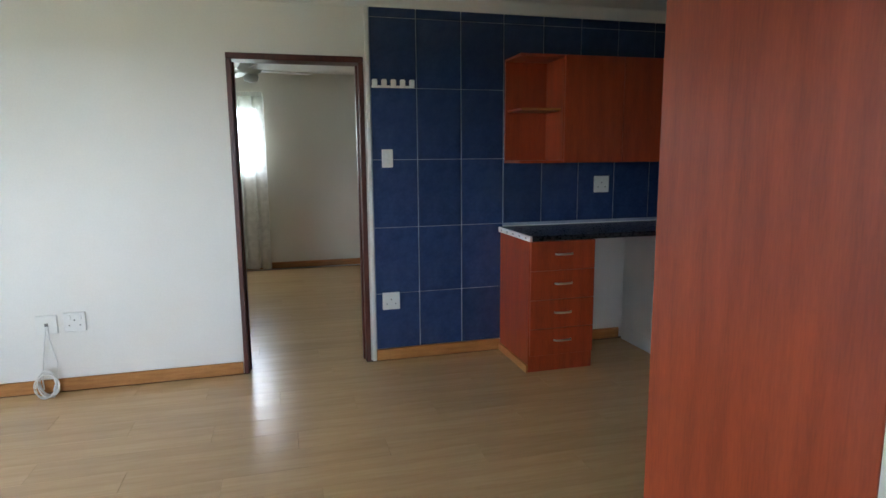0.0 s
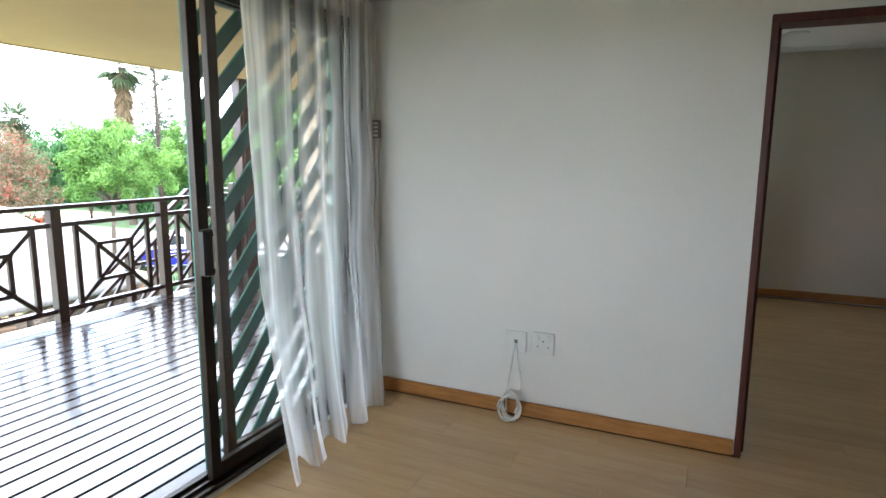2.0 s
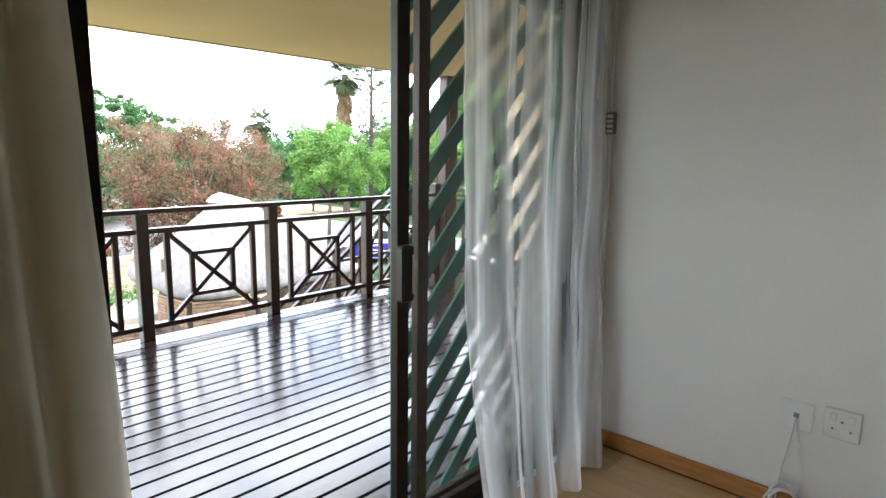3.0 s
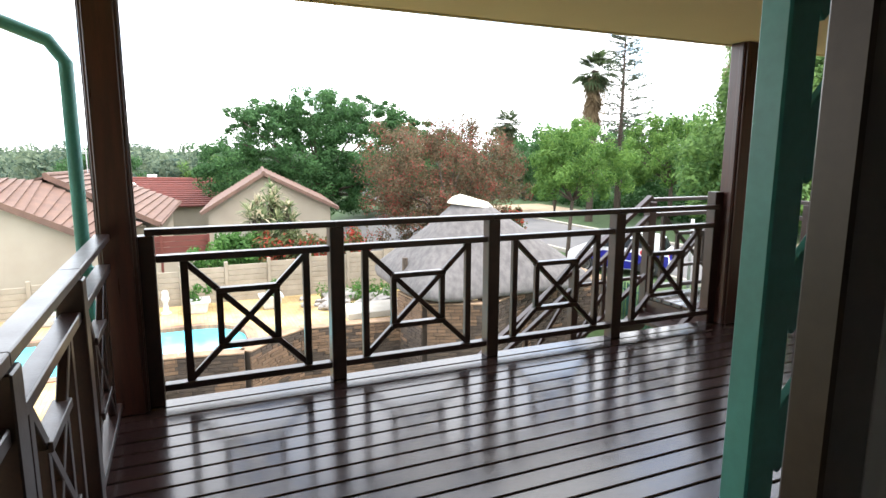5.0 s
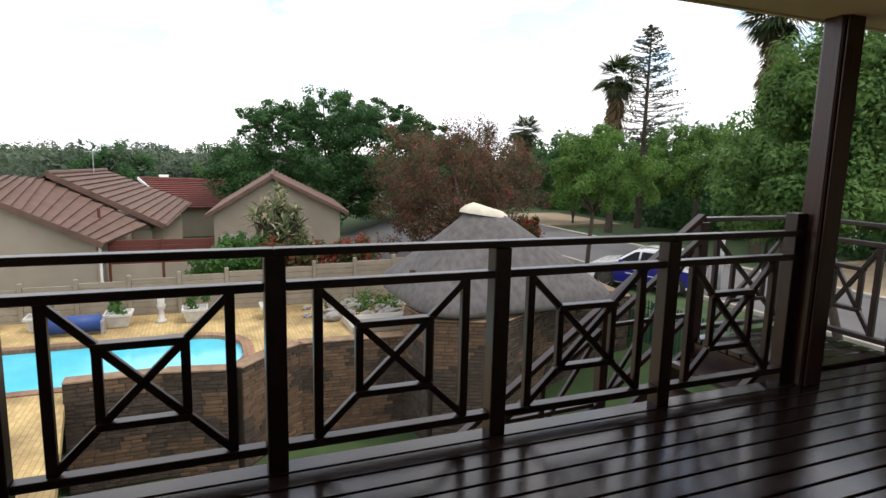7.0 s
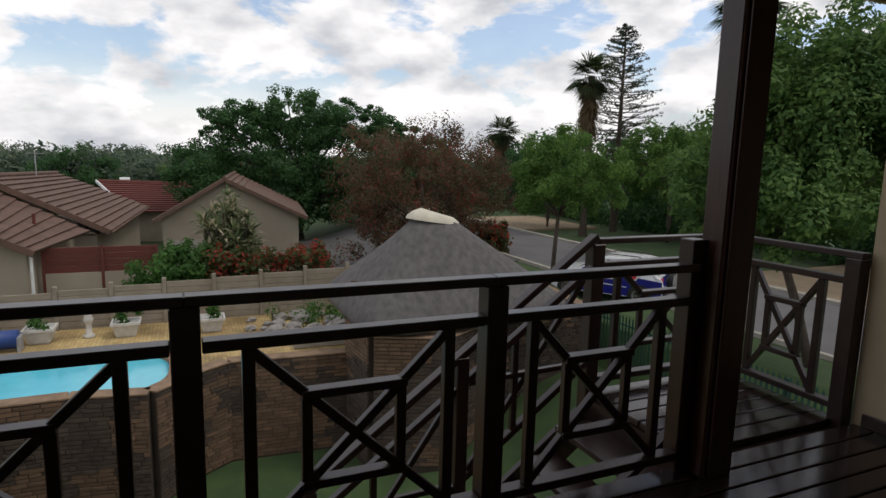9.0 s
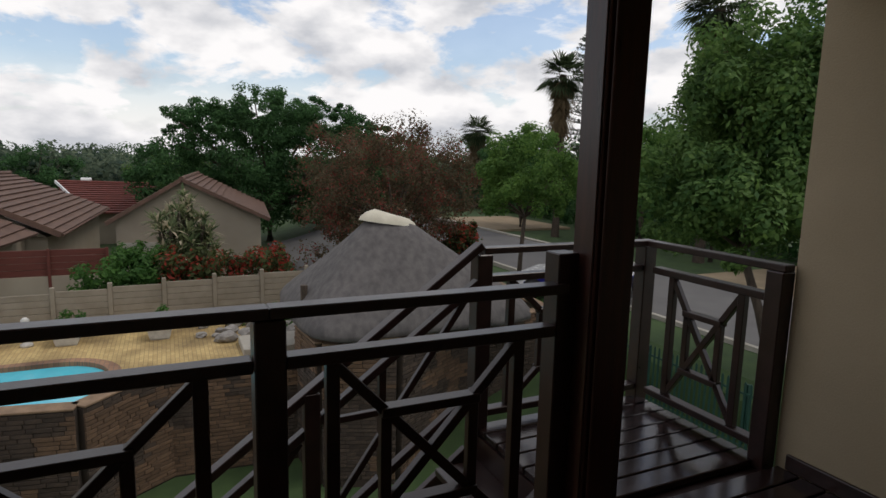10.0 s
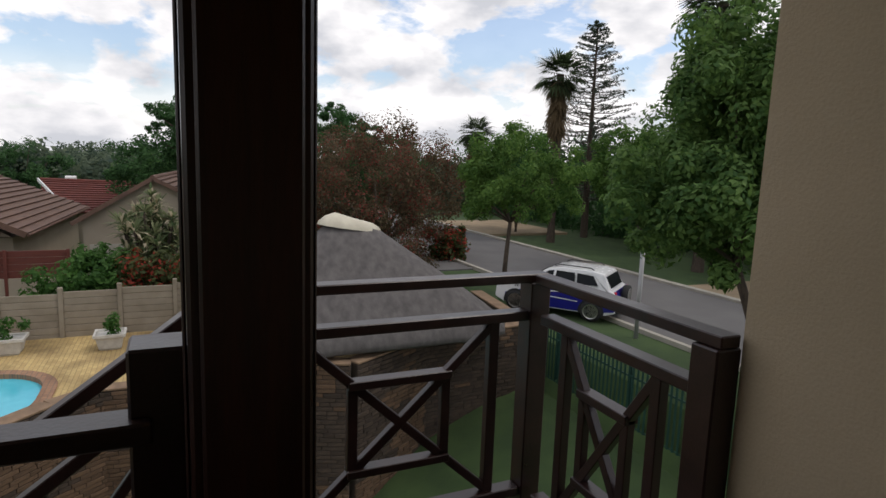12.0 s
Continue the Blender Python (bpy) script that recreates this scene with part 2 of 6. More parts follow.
M_GROUT = surface("pale_grout", (0.42, 0.46, 0.55), (0.30, 0.34, 0.43), scale=12, rough=0.85)
M_PVC = plain("white_plastic", (0.78, 0.78, 0.75), 0.35)
M_GREYPL = plain("grey_plastic", (0.2, 0.2, 0.19), 0.4)
M_WORKTOP = surface("dark_worktop", (0.022, 0.026, 0.034), (0.014, 0.016, 0.02), scale=60, fine=220, rough=0.22, bump=0.04)
M_CHROME = plain("brushed_steel", (0.62, 0.61, 0.58), 0.25, 1.0)
M_BRONZE = surface("bronze_aluminium", (0.045, 0.035, 0.028), (0.03, 0.024, 0.02), rough=0.38, bump=0.03, metal=0.6)
M_BLACK = plain("black_plastic", (0.02, 0.02, 0.02), 0.4)
M_GREEN = surface("green_enamel", (0.04, 0.22, 0.18), (0.028, 0.16, 0.13), scale=6, rough=0.4, bump=0.06)
M_SHEER = cloth_mat("sheer_white_voile", (0.97, 0.97, 0.95), 0.54, True, 0.94)
M_DRAPE = cloth_mat("cream_net_curtain", (0.74, 0.69, 0.56), 0.10)
M_GLASS = glass_mat("window_glass")
M_DECK = surface("dark_varnished_deck", (0.030, 0.016, 0.015), (0.015, 0.009, 0.009), scale=3, stretch=(10, 0.8, 10), rough=0.08, bump=0.09, fine=34, rough2=0.22, piece=0.2, spec=0.5)
M_RAIL = surface("dark_varnished_timber", (0.034, 0.014, 0.012), (0.017, 0.008, 0.007), scale=3, stretch=(4, 4, 4), rough=0.24, bump=0.12, fine=26, rough2=0.42, spec=0.5)
M_POST = surface("dark_mahogany_post", (0.055, 0.016, 0.011), (0.026, 0.009, 0.007), scale=4, stretch=(9, 9, 0.7), rough=0.22, bump=0.1, fine=30, rough2=0.4)
M_SOFFIT = surface("cream_soffit", (0.66, 0.53, 0.31), (0.61, 0.485, 0.28), scale=1.6, rough=0.7, bump=0.05)
M_OUTWALL = surface("beige_plaster", (0.48, 0.385, 0.265), (0.42, 0.335, 0.225), scale=2.0, rough=0.8, bump=0.35, fine=110)
M_PINK = surface("pink_quilted_cloth", (0.62, 0.22, 0.20), (0.5, 0.16, 0.15), scale=12, rough=0.85, bump=0.3, fine=70)
M_LAWN = surface("lawn_grass", (0.052, 0.09, 0.025), (0.028, 0.055, 0.015), scale=1.3, rough=0.9, bump=0.9, fine=70)
M_ASPHALT = surface("asphalt", (0.14, 0.135, 0.13), (0.105, 0.10, 0.098), scale=0.6, rough=0.85, bump=0.3, fine=40)
M_CONC = surface("pale_concrete", (0.42, 0.39, 0.33), (0.33, 0.30, 0.25), scale=2, rough=0.85, bump=0.3)
M_SAND = surface("sandy_soil", (0.33, 0.25, 0.16), (0.24, 0.18, 0.11), scale=1.2, rough=0.95, bump=0.6)
M_PAVER = brick_mat("yellow_pavers", (0.56, 0.41, 0.17), (0.46, 0.32, 0.13), (0.30, 0.22, 0.11), 0.22, 0.11, 0.006, axes=(0, 1))
M_COPING = brick_mat("brick_coping", (0.36, 0.20, 0.11), (0.28, 0.15, 0.09), (0.2, 0.14, 0.1), 0.12, 0.12, 0.008, axes=(0, 1))
M_RETAIN = surface("dark_slate_joint", (0.055, 0.038, 0.026), (0.03, 0.022, 0.016), scale=3, rough=0.95, bump=0.6)
M_SLATE = surface("stacked_brown_slate", (0.17, 0.10, 0.055), (0.085, 0.055, 0.036), scale=4, rough=0.85, bump=0.6, fine=30, piece=0.25)
M_MOSSY = surface("moss_stained_slate", (0.085, 0.058, 0.04), (0.036, 0.028, 0.022), scale=5, rough=0.95, bump=0.6, fine=30, piece=0.25)
M_WALLCAP = surface("brown_wall_cap", (0.27, 0.18, 0.11), (0.16, 0.105, 0.065), scale=4, rough=0.9, bump=0.5)
M_WATER = surface("pool_water", (0.10, 0.55, 0.66), (0.08, 0.48, 0.60), scale=1.2, rough=0.06, bump=0.12, fine=5)
M_FENCE = surface("precast_concrete", (0.295, 0.255, 0.195), (0.22, 0.185, 0.135), scale=2.2, rough=0.9, bump=0.3, piece=0.06)
M_THATCH = surface("weathered_thatch", (0.138, 0.126, 0.12), (0.08, 0.073, 0.071), scale=3.0, stretch=(2, 2, 1.2), rough=0.95, bump=0.9, fine=45)
M_CAP = surface("cement_ridge_cap", (0.62, 0.58, 0.46), (0.50, 0.46, 0.36), scale=4, rough=0.9, bump=0.4)
M_ROOF = surface("brown_roof_tile", (0.15, 0.085, 0.058), (0.09, 0.05, 0.036), scale=2.2, rough=0.75, bump=0.35, fine=25)
M_ROOFRED = surface("red_roof_tile", (0.16, 0.042, 0.03), (0.11, 0.03, 0.022), scale=2.2, rough=0.75, bump=0.35, fine=25)
M_HOUSE = surface("cream_house_plaster", (0.37, 0.315, 0.24), (0.32, 0.265, 0.20), scale=0.9, rough=0.85, bump=0.3)
M_REDWALL = surface("oxblood_boards", (0.14, 0.034, 0.022), (0.10, 0.024, 0.016), scale=3, stretch=(1, 1, 8), rough=0.7)
M_BARK = surface("bark", (0.10, 0.075, 0.055), (0.05, 0.037, 0.028), scale=6, stretch=(3, 3, 0.8), rough=0.95, bump=0.8)
M_CARWHITE = surface("white_car_paint", (0.8, 0.8, 0.8), (0.76, 0.76, 0.76), rough=0.2, bump=0.0, coat=0.6)
M_CARBLUE = surface("blue_car_wrap", (0.012, 0.014, 0.22), (0.01, 0.012, 0.18), rough=0.25, bump=0.0, coat=0.5)
M_CARGLASS = surface("tinted_car_glass", (0.012, 0.014, 0.016), rough=0.12, bump=0.0, spec=0.12)
M_PALISADE = surface("dark_green_steel", (0.012, 0.06, 0.042), (0.008, 0.04, 0.03), scale=6, rough=0.5, bump=0.06)
M_TYRE = surface("tyre_rubber", (0.02, 0.02, 0.02), rough=0.8)
M_ROCK = surface("grey_rock", (0.32, 0.30, 0.27), (0.17, 0.155, 0.14), scale=5, rough=0.9, bump=0.8)
M_POT = surface("white_pot", (0.60, 0.58, 0.53), (0.45, 0.43, 0.39), scale=6, rough=0.7, bump=0.2)
M_BLUEPL = plain("blue_plastic", (0.014, 0.05, 0.20), 0.45)
M_GALV = plain("galvanised_steel", (0.42, 0.42, 0.42), 0.5, 0.6)
M_RED = plain("red_print", (0.6, 0.02, 0.03), 0.4)
L_BIG = leaf_mat("feathery_dark_leaf", (0.075, 0.165, 0.052), (0.036, 0.095, 0.032))
L_RUST = leaf_mat("rust_leaf", (0.16, 0.115, 0.065), (0.075, 0.066, 0.034), (0.24, 0.06, 0.045), 0.16)
L_BRIGHT = leaf_mat("fresh_leaf", (0.15, 0.26, 0.055), (0.06, 0.14, 0.03))
L_MAPLE = leaf_mat("maple_leaf", (0.15, 0.25, 0.065), (0.055, 0.125, 0.034))
L_PINE = leaf_mat("conifer_needle", (0.09, 0.115, 0.08), (0.045, 0.062, 0.045))
L_PALM = leaf_mat("palm_frond", (0.075, 0.105, 0.045), (0.035, 0.055, 0.022))
L_DRYFROND = leaf_mat("dry_frond", (0.22, 0.16, 0.09), (0.13, 0.09, 0.05))
# aerial haze over the far trees is put into this paler leaf colour
L_FAR = leaf_mat("hazed_far_leaf", (0.17, 0.21, 0.13), (0.05, 0.085, 0.06), patch=0.09)
L_SHRUB = leaf_mat("shrub_leaf", (0.085, 0.19, 0.04), (0.035, 0.10, 0.02))
L_REDSHRUB = leaf_mat("red_flower_leaf", (0.10, 0.12, 0.04), (0.05, 0.065, 0.022), (0.33, 0.05, 0.03), 0.3)
L_ALOE = leaf_mat("pale_strap_leaf", (0.30, 0.33, 0.17), (0.06, 0.10, 0.04), (0.56, 0.48, 0.34), 0.22)

# ---------------------------------------------------------------- mesh helpers


def thing(name, at, label, category, group="", kind=""):
    ob = new(name)
    ob.location = at
    bpy.context.view_layer.update()
    return tagged(ob, label, category, group, kind)


def part(name, bm, material, parent=None, label="", smooth=False):
    """Links a bmesh as one mesh object, under a thing or a part; the mesh is given in world coordinates."""
    me = bpy.data.meshes.new(name)
    if isinstance(bm, tuple):
        me.from_pydata(*bm)
    else:
        bm.to_mesh(me)
        bm.free()
    me.materials.append(material)
    if smooth:
        for p in me.polygons:
            p.use_smooth = True
    ob = new(name, me)
    if parent is not None:
        ob.parent = parent
        inv, up = Matrix.Identity(4), parent
        while up is not None:
            if up.type == "EMPTY":
                inv = inv @ Matrix.Translation(up.location).inverted()
            up = up.parent
        ob.matrix_parent_inverse = inv if parent.type == "EMPTY" else Matrix.Identity(4)
    if label:
        ob["label"] = label
    return ob


def bevel(bm, w, seg=1):
    if w:
        bmesh.ops.bevel(bm, geom=bm.edges[:], offset=w, segments=seg, affect="EDGES", profile=0.5)
    return bm


def box(x0, x1, y0, y1, z0, z1, bev=0.0, bm=None):
    own = bmesh.new()
    bmesh.ops.create_cube(own, size=1, matrix=Matrix.Translation(((x0 + x1) / 2, (y0 + y1) / 2, (z0 + z1) / 2)) @ Matrix.Diagonal((abs(x1 - x0), abs(y1 - y0), abs(z1 - z0), 1)))
    bevel(own, bev)
    return own if bm is None else join(bm, own)


def join(bm, other):
    me = bpy.data.meshes.new("scrap")
    other.to_mesh(me)
    other.free()
    bm.from_mesh(me)
    bpy.data.meshes.remove(me)
    return bm


def beam(p, q, w, h, bev=0.004, up=(0, 0, 1), bm=None):
    """A straight timber from p to q, w wide and h deep."""
    p, q = Vector(p), Vector(q)
    d = q - p
    a = d.normalized()
    side = a.cross(Vector(up))
    if side.length < 1e-4:
        side = Vector((0, 1, 0))
    side.normalize()
    top = side.cross(a)
    m = Matrix((side, a, top)).transposed().to_4x4()
    own = bmesh.new()
    bmesh.ops.create_cube(own, size=1, matrix=Matrix.Translation((p + q) / 2) @ m @ Matrix.Diagonal((w, d.length, h, 1)))
    bevel(own, bev)
    return own if bm is None else join(bm, own)


def tube(points, r, seg=8, bm=None, r_end=None):
    """A round bar along points, with a radius that may taper."""
    own = bmesh.new()
    pts = [Vector(p) for p in points]
    rings = []
    for i, p in enumerate(pts):
        a = (pts[min(i + 1, len(pts) - 1)] - pts[max(i - 1, 0)]).normalized()
        s = a.cross(Vector((0, 0, 1)))
        if s.length < 1e-3:
            s = Vector((1, 0, 0))
        s.normalize()
        t = s.cross(a)
        rr = r if r_end is None else r + (r_end - r) * i / (len(pts) - 1)
        rings.append([own.verts.new(p + (s * math.cos(2 * math.pi * k / seg) + t * math.sin(2 * math.pi * k / seg)) * rr) for k in range(seg)])
    for r0, r1 in zip(rings, rings[1:]):
        for k in range(seg):
            own.faces.new((r0[k], r0[(k + 1) % seg], r1[(k + 1) % seg], r1[k]))
    own.faces.new(rings[0][::-1]), own.faces.new(rings[-1])
    return own if bm is None else join(bm, own)


def lathe(profile, at, seg=16, bm=None, sx=1.0, sy=1.0):
    """A turned body from (radius, height) pairs."""
    own = bmesh.new()
    rings = [[own.verts.new((at[0] + r * sx * math.cos(2 * math.pi * k / seg), at[1] + r * sy * math.sin(2 * math.pi * k / seg), at[2] + z)) for k in range(seg)] for r, z in profile]
    for r0, r1 in zip(rings, rings[1:]):
        for k in range(seg):
            own.faces.new((r0[k], r0[(k + 1) % seg], r1[(k + 1) % seg], r1[k]))
    own.faces.new(rings[0][::-1]), own.faces.new(rings[-1])
    return own if bm is None else join(bm, own)


def slab_with_hole(axis, at, thick, u0, u1, z0, z1, holes):
    """A wall along u (x or y) with rectangular openings (ua, ub, za, zb) through it."""
    bm = bmesh.new()
    us = sorted({u0, u1, *[h[0] for h in holes], *[h[1] for h in holes]})
    zs = sorted({z0, z1, *[h[2] for h in holes], *[h[3] for h in holes]})
    solid = lambda i, j: 0 <= i < len(us) - 1 and 0 <= j < len(zs) - 1 and not any(h[0] <= us[i] < h[1] and h[2] <= zs[j] < h[3] for h in holes)
    P = lambda u, d, z: (u, d, z) if axis == "x" else (d, u, z)
    cache = {}

    def V(u, d, z):
        k = P(u, d, z)
        if k not in cache:
            cache[k] = bm.verts.new(k)
        return cache[k]
    a, b = at, at + thick
    for i in range(len(us) - 1):
        for j in range(len(zs) - 1):
            if not solid(i, j):
                continue
            ua, ub, za, zb = us[i], us[i + 1], zs[j], zs[j + 1]
            bm.faces.new((V(ua, a, za), V(ub, a, za), V(ub, a, zb), V(ua, a, zb)))
            bm.faces.new((V(ua, b, za), V(ua, b, zb), V(ub, b, zb), V(ub, b, za)))
            if not solid(i - 1, j):
                bm.faces.new((V(ua, a, za), V(ua, a, zb), V(ua, b, zb), V(ua, b, za)))
            if not solid(i + 1, j):
                bm.faces.new((V(ub, a, za), V(ub, b, za), V(ub, b, zb), V(ub, a, zb)))
            if not solid(i, j - 1):
                bm.faces.new((V(ua, a, za), V(ua, b, za), V(ub, b, za), V(ub, a, za)))
            if not solid(i, j + 1):
                bm.faces.new((V(ua, a, zb), V(ub, a, zb), V(ub, b, zb), V(ua, b, zb)))
    bmesh.ops.recalc_face_normals(bm, faces=bm.faces[:])
    return bm


def structure(name, bm, material, label, category):
    return tagged(part(name, bm, material), label, category, kind="structure")


# ---------------------------------------------------------------- setting: rooms
CEIL = 2.47
structure("floor", box(-2.2, 4.4, -2.6, 8.0, -0.2, -0.012), M_JOINT, "oak laminate floor through living room and bedroom", "floor")
structure("wall_north", slab_with_hole("x", 4.0, 0.14, -2.2, 4.4, 0, 2.75, [(0.04, 0.895, 0, 2.08)]), M_WALL, "white painted living room wall with a doorway", "wall")
structure("wall_west", slab_with_hole("y", -2.0, -0.2, -2.6, 4.0, -0.2, 2.75, [(1.72, 3.93, 0.0, 2.2)]), M_WALL, "white wall with a wide sliding door opening", "wall")
structure("wall_south", slab_with_hole("x", -2.6, -0.2, -2.2, 4.4, -0.2, 2.75, [(-1.8, -0.8, 0.9, 2.1)]), M_WALL, "white wall behind the living room with a window", "wall")
structure("wall_east", box(4.4, 4.6, -2.8, 8.2, -0.2, 2.75), M_WALL, "white wall closing the kitchen side", "wall")
structure("ceiling", box(-2.0, 4.4, -2.6, 4.0, CEIL, CEIL + 0.1), M_CEIL, "flat white painted ceiling", "ceiling")
structure("wall_bedroom_north", slab_with_hole("x", 7.95, 0.2, -2.2, 4.4, -0.2, 2.75, [(-1.0, 0.12, 1.25, 2.1)]), M_BEDWALL, "cream bedroom wall with a window", "wall")
structure("wall_bedroom_west", box(-1.3, -1.2, 4.14, 7.95, 0, 2.75), M_BEDWALL, "cream bedroom side wall", "wall")
structure("wall_bedroom_east", box(1.96, 2.06, 4.14, 7.95, 0, 2.75), M_BEDWALL, "cream bedroom side wall", "wall")
structure("ceiling_bedroom", box(-1.2, 1.96, 4.14, 7.95, 2.5, 2.6), M_CEIL, "white bedroom ceiling", "ceiling")


def cornice(x0, x1, y, z):
    bm = bmesh.new()
    prof = [(0, -0.075), (-0.012, -0.075), (-0.018, -0.06), (-0.045, -0.03), (-0.06, -0.012), (-0.075, 0), (0, 0)]
    ends = [[bm.verts.new((x, y + p[0], z + p[1])) for p in prof] for x in (x0, x1)]
    for i in range(len(prof)):
        j = (i + 1) % len(prof)
        bm.faces.new((ends[0][i], ends[1][i], ends[1][j], ends[0][j]))
    bm.faces.new(ends[0]), bm.faces.new(ends[1][::-1])
    return bm


structure("trim_cornice", cornice(-2.0, 4.4, 3.998, CEIL - 0.001), M_CEIL, "white moulded cornice under the ceiling", "cornice")


def skirting(name, x0, x1, y0, y1):
    return structure(name, box(x0, x1, y0, y1, 0, 0.082, 0.005), M_SKIRT, "varnished oak skirting board", "skirting")


skirting("baseboard_1", -1.998, 0.035, 3.978, 3.998)
skirting("baseboard_2", 0.935, 1.86, 3.972, 3.998)
skirting("baseboard_3", -1.18, 1.95, 7.928, 7.948)
skirting("baseboard_4", 2.36, 2.865, 3.978, 3.998)

# door frame: head and two jambs, with stops
door = thing("door_frame", (0.47, 4.07, 0), "dark red mahogany door frame around an open doorway", "door frame")
part("jamb", box(0.04, 0.072, 3.985, 4.155, 0, 2.041, 0.004), M_FRAME, door)
part("jamb", box(0.863, 0.895, 3.985, 4.155, 0, 2.041, 0.004), M_FRAME, door)
part("head", box(0.04, 0.895, 3.985, 4.155, 2.042, 2.08, 0.004), M_FRAME, door)
part("stop", box(0.073, 0.085, 4.05, 4.09, 0, 2.03), M_FRAME, door)
part("stop", box(0.850, 0.862, 4.05, 4.09, 0, 2.03), M_FRAME, door)
structure("trim_tile_edge", box(0.908, 0.934, 3.975, 3.999, 0.0, 2.4, 0.004), M_PVC, "white plaster strip beside the doorway", "trim")

# tiled kitchen wall: grout bed and one tile each
structure("wall_kitchen_east", box(3.55, 3.7, 0.77, 3.985, 0, CEIL), M_WALL, "white wall closing the kitchen corner", "wall")
grout_side = structure("wall_tiling_side", box(3.5415, 3.5495, 2.2, 3.981, 0.93, 2.40), M_GROUT, "dark blue glazed tiles on the kitchen side wall", "tiled wall")
grout = structure("wall_tiling", box(1.88, 3.548, 3.990, 3.9985, 0.93, 2.40, bm=box(0.936, 1.88, 3.990, 3.9985, 0.083, 2.40)), M_GROUT, "dark blue glazed tiles with pale grout lines", "tiled wall")

# sliding door: outer frame, fixed pane, sash pushed open
slider = thing("sliding_door", (-2.08, 2.8, 0), "bronze aluminium glass sliding door pushed half open", "sliding door", kind="structure")
part("jamb", box(-2.17, -2.03, 1.72, 1.79, 0.0, 2.2, 0.003), M_BRONZE, slider)
part("jamb", box(-2.17, -2.03, 3.88, 3.93, 0.0, 2.2, 0.003), M_BRONZE, slider)
part("head", box(-2.17, -2.03, 1.79, 3.88, 2.15, 2.2, 0.003), M_BRONZE, slider)
sill = part("track", box(-2.17, -2.03, 1.79, 3.88, 0.0, 0.022, 0.003), M_BRONZE, slider)
for xx in (-2.125, -2.075):
    part("guide_rib", box(xx - 0.004, xx + 0.004, 1.79, 3.88, 0.023, 0.034), M_BRONZE, sill)


def sash(name, x, y0, y1):
    s = part(name, box(x - 0.018, x + 0.018, y0, y0 + 0.055, 0.036, 2.148, 0.003), M_BRONZE, slider)
    part("stile", box(x - 0.018, x + 0.018, y1 - 0.055, y1, 0.036, 2.148, 0.003), M_BRONZE, s)
    part("rail", box(x - 0.016, x + 0.016, y0 + 0.055, y1 - 0.055, 0.036, 0.10, 0.003), M_BRONZE, s)
    part("rail", box(x - 0.016, x + 0.016, y0 + 0.055, y1 - 0.055, 2.09, 2.148, 0.003), M_BRONZE, s)
    g = part("pane", box(x - 0.003, x + 0.003, y0 + 0.05, y1 - 0.05, 0.095, 2.095), M_GLASS, s, "clear glass pane")
    g.visible_shadow = False
    return s


fixed = sash("fixed_sash", -2.125, 2.835, 3.88)
moving = sash("sliding_sash", -2.072, 2.685, 3.80)
hd = part("pull_handle", box(-2.053, -2.012, 2.672, 2.728, 0.955, 1.15, 0.008), M_BLACK, moving, "black pull handle with a bare metal edge")
part("lock_plate", box(-2.0115, -2.0085, 2.712, 2.722, 0.985, 1.12, 0.001), M_CHROME, moving)

# green security gate with diagonal slats, on the outer face of the wall
gate = thing("security_gate", (-2.27, 3.4, 0), "dark green slatted steel security gate beside the sliding door", "security gate")
GX = -2.27
part("stile", box(GX - 0.02, GX + 0.02, 2.86, 2.91, -0.09, 2.18, 0.003), M_GREEN, gate)
part("stile", box(GX - 0.02, GX + 0.02, 3.93, 3.98, -0.09, 2.18, 0.003), M_GREEN, gate)
part("rail", box(GX - 0.02, GX + 0.02, 2.91, 3.93, -0.09, -0.04, 0.003), M_GREEN, gate)
part("rail", box(GX - 0.02, GX + 0.02, 2.91, 3.93, 2.13, 2.18, 0.003), M_GREEN, gate)
for i in range(18):
    za = -1.05 + i * 0.19
    ya, yb, k = 2.91, 3.93, 1.02
    zb = za + (yb - ya) * k
    if zb < -0.03 or za > 2.12:
        continue
    if za < -0.03:
        ya, za = ya + (-0.03 - za) / k, -0.03
    if zb > 2.12:
        yb, zb = yb - (zb - 2.12) / k, 2.12
    part("slat", beam((GX, ya, za), (GX, yb, zb), 0.014, 0.072, 0.002), M_GREEN, gate)

# ---------------------------------------------------------------- setting: balcony
DZ = -0.10
structure("deck_joists", box(-5.62, -2.2, 1.62, 8.0, DZ - 0.24, DZ - 0.045), M_RAIL, "dark timber frame under the deck", "deck frame")
structure("landing_frame", box(-6.68, -5.64, 6.82, 8.08, DZ - 0.24, DZ - 0.045), M_RAIL, "dark timber frame under the stair landing", "deck frame")
structure("ceiling_balcony", box(-5.68, -2.2, 0.9, 9.6, 2.37, 2.47), M_SOFFIT, "flat cream balcony ceiling", "ceiling")
structure("trim_fascia", box(-5.72, -5.682, 0.9, 9.6, 2.36, 2.56, 0.004), M_SOFFIT, "cream fascia board along the eaves", "fascia")
structure("roof", box(-5.9, 4.9, -3.2, 9.7, 2.76, 2.86), M_ROOF, "brown tiled house roof", "roof")
structure("wall_balcony_end", box(-5.69, -2.2, 8.1, 8.3, -6.0, 2.37), M_OUTWALL, "rough beige plastered outside wall", "wall")
structure("wall_balcony_back", box(-2.4, -2.202, 4.0, 8.1, -0.2, 2.37), M_OUTWALL, "beige plastered outside wall beside the deck", "wall")
structure("wall_house_left", box(-2.4, -2.202, -2.8, 1.72, -6.0, 2.37), M_OUTWALL, "beige plastered outside wall", "wall")
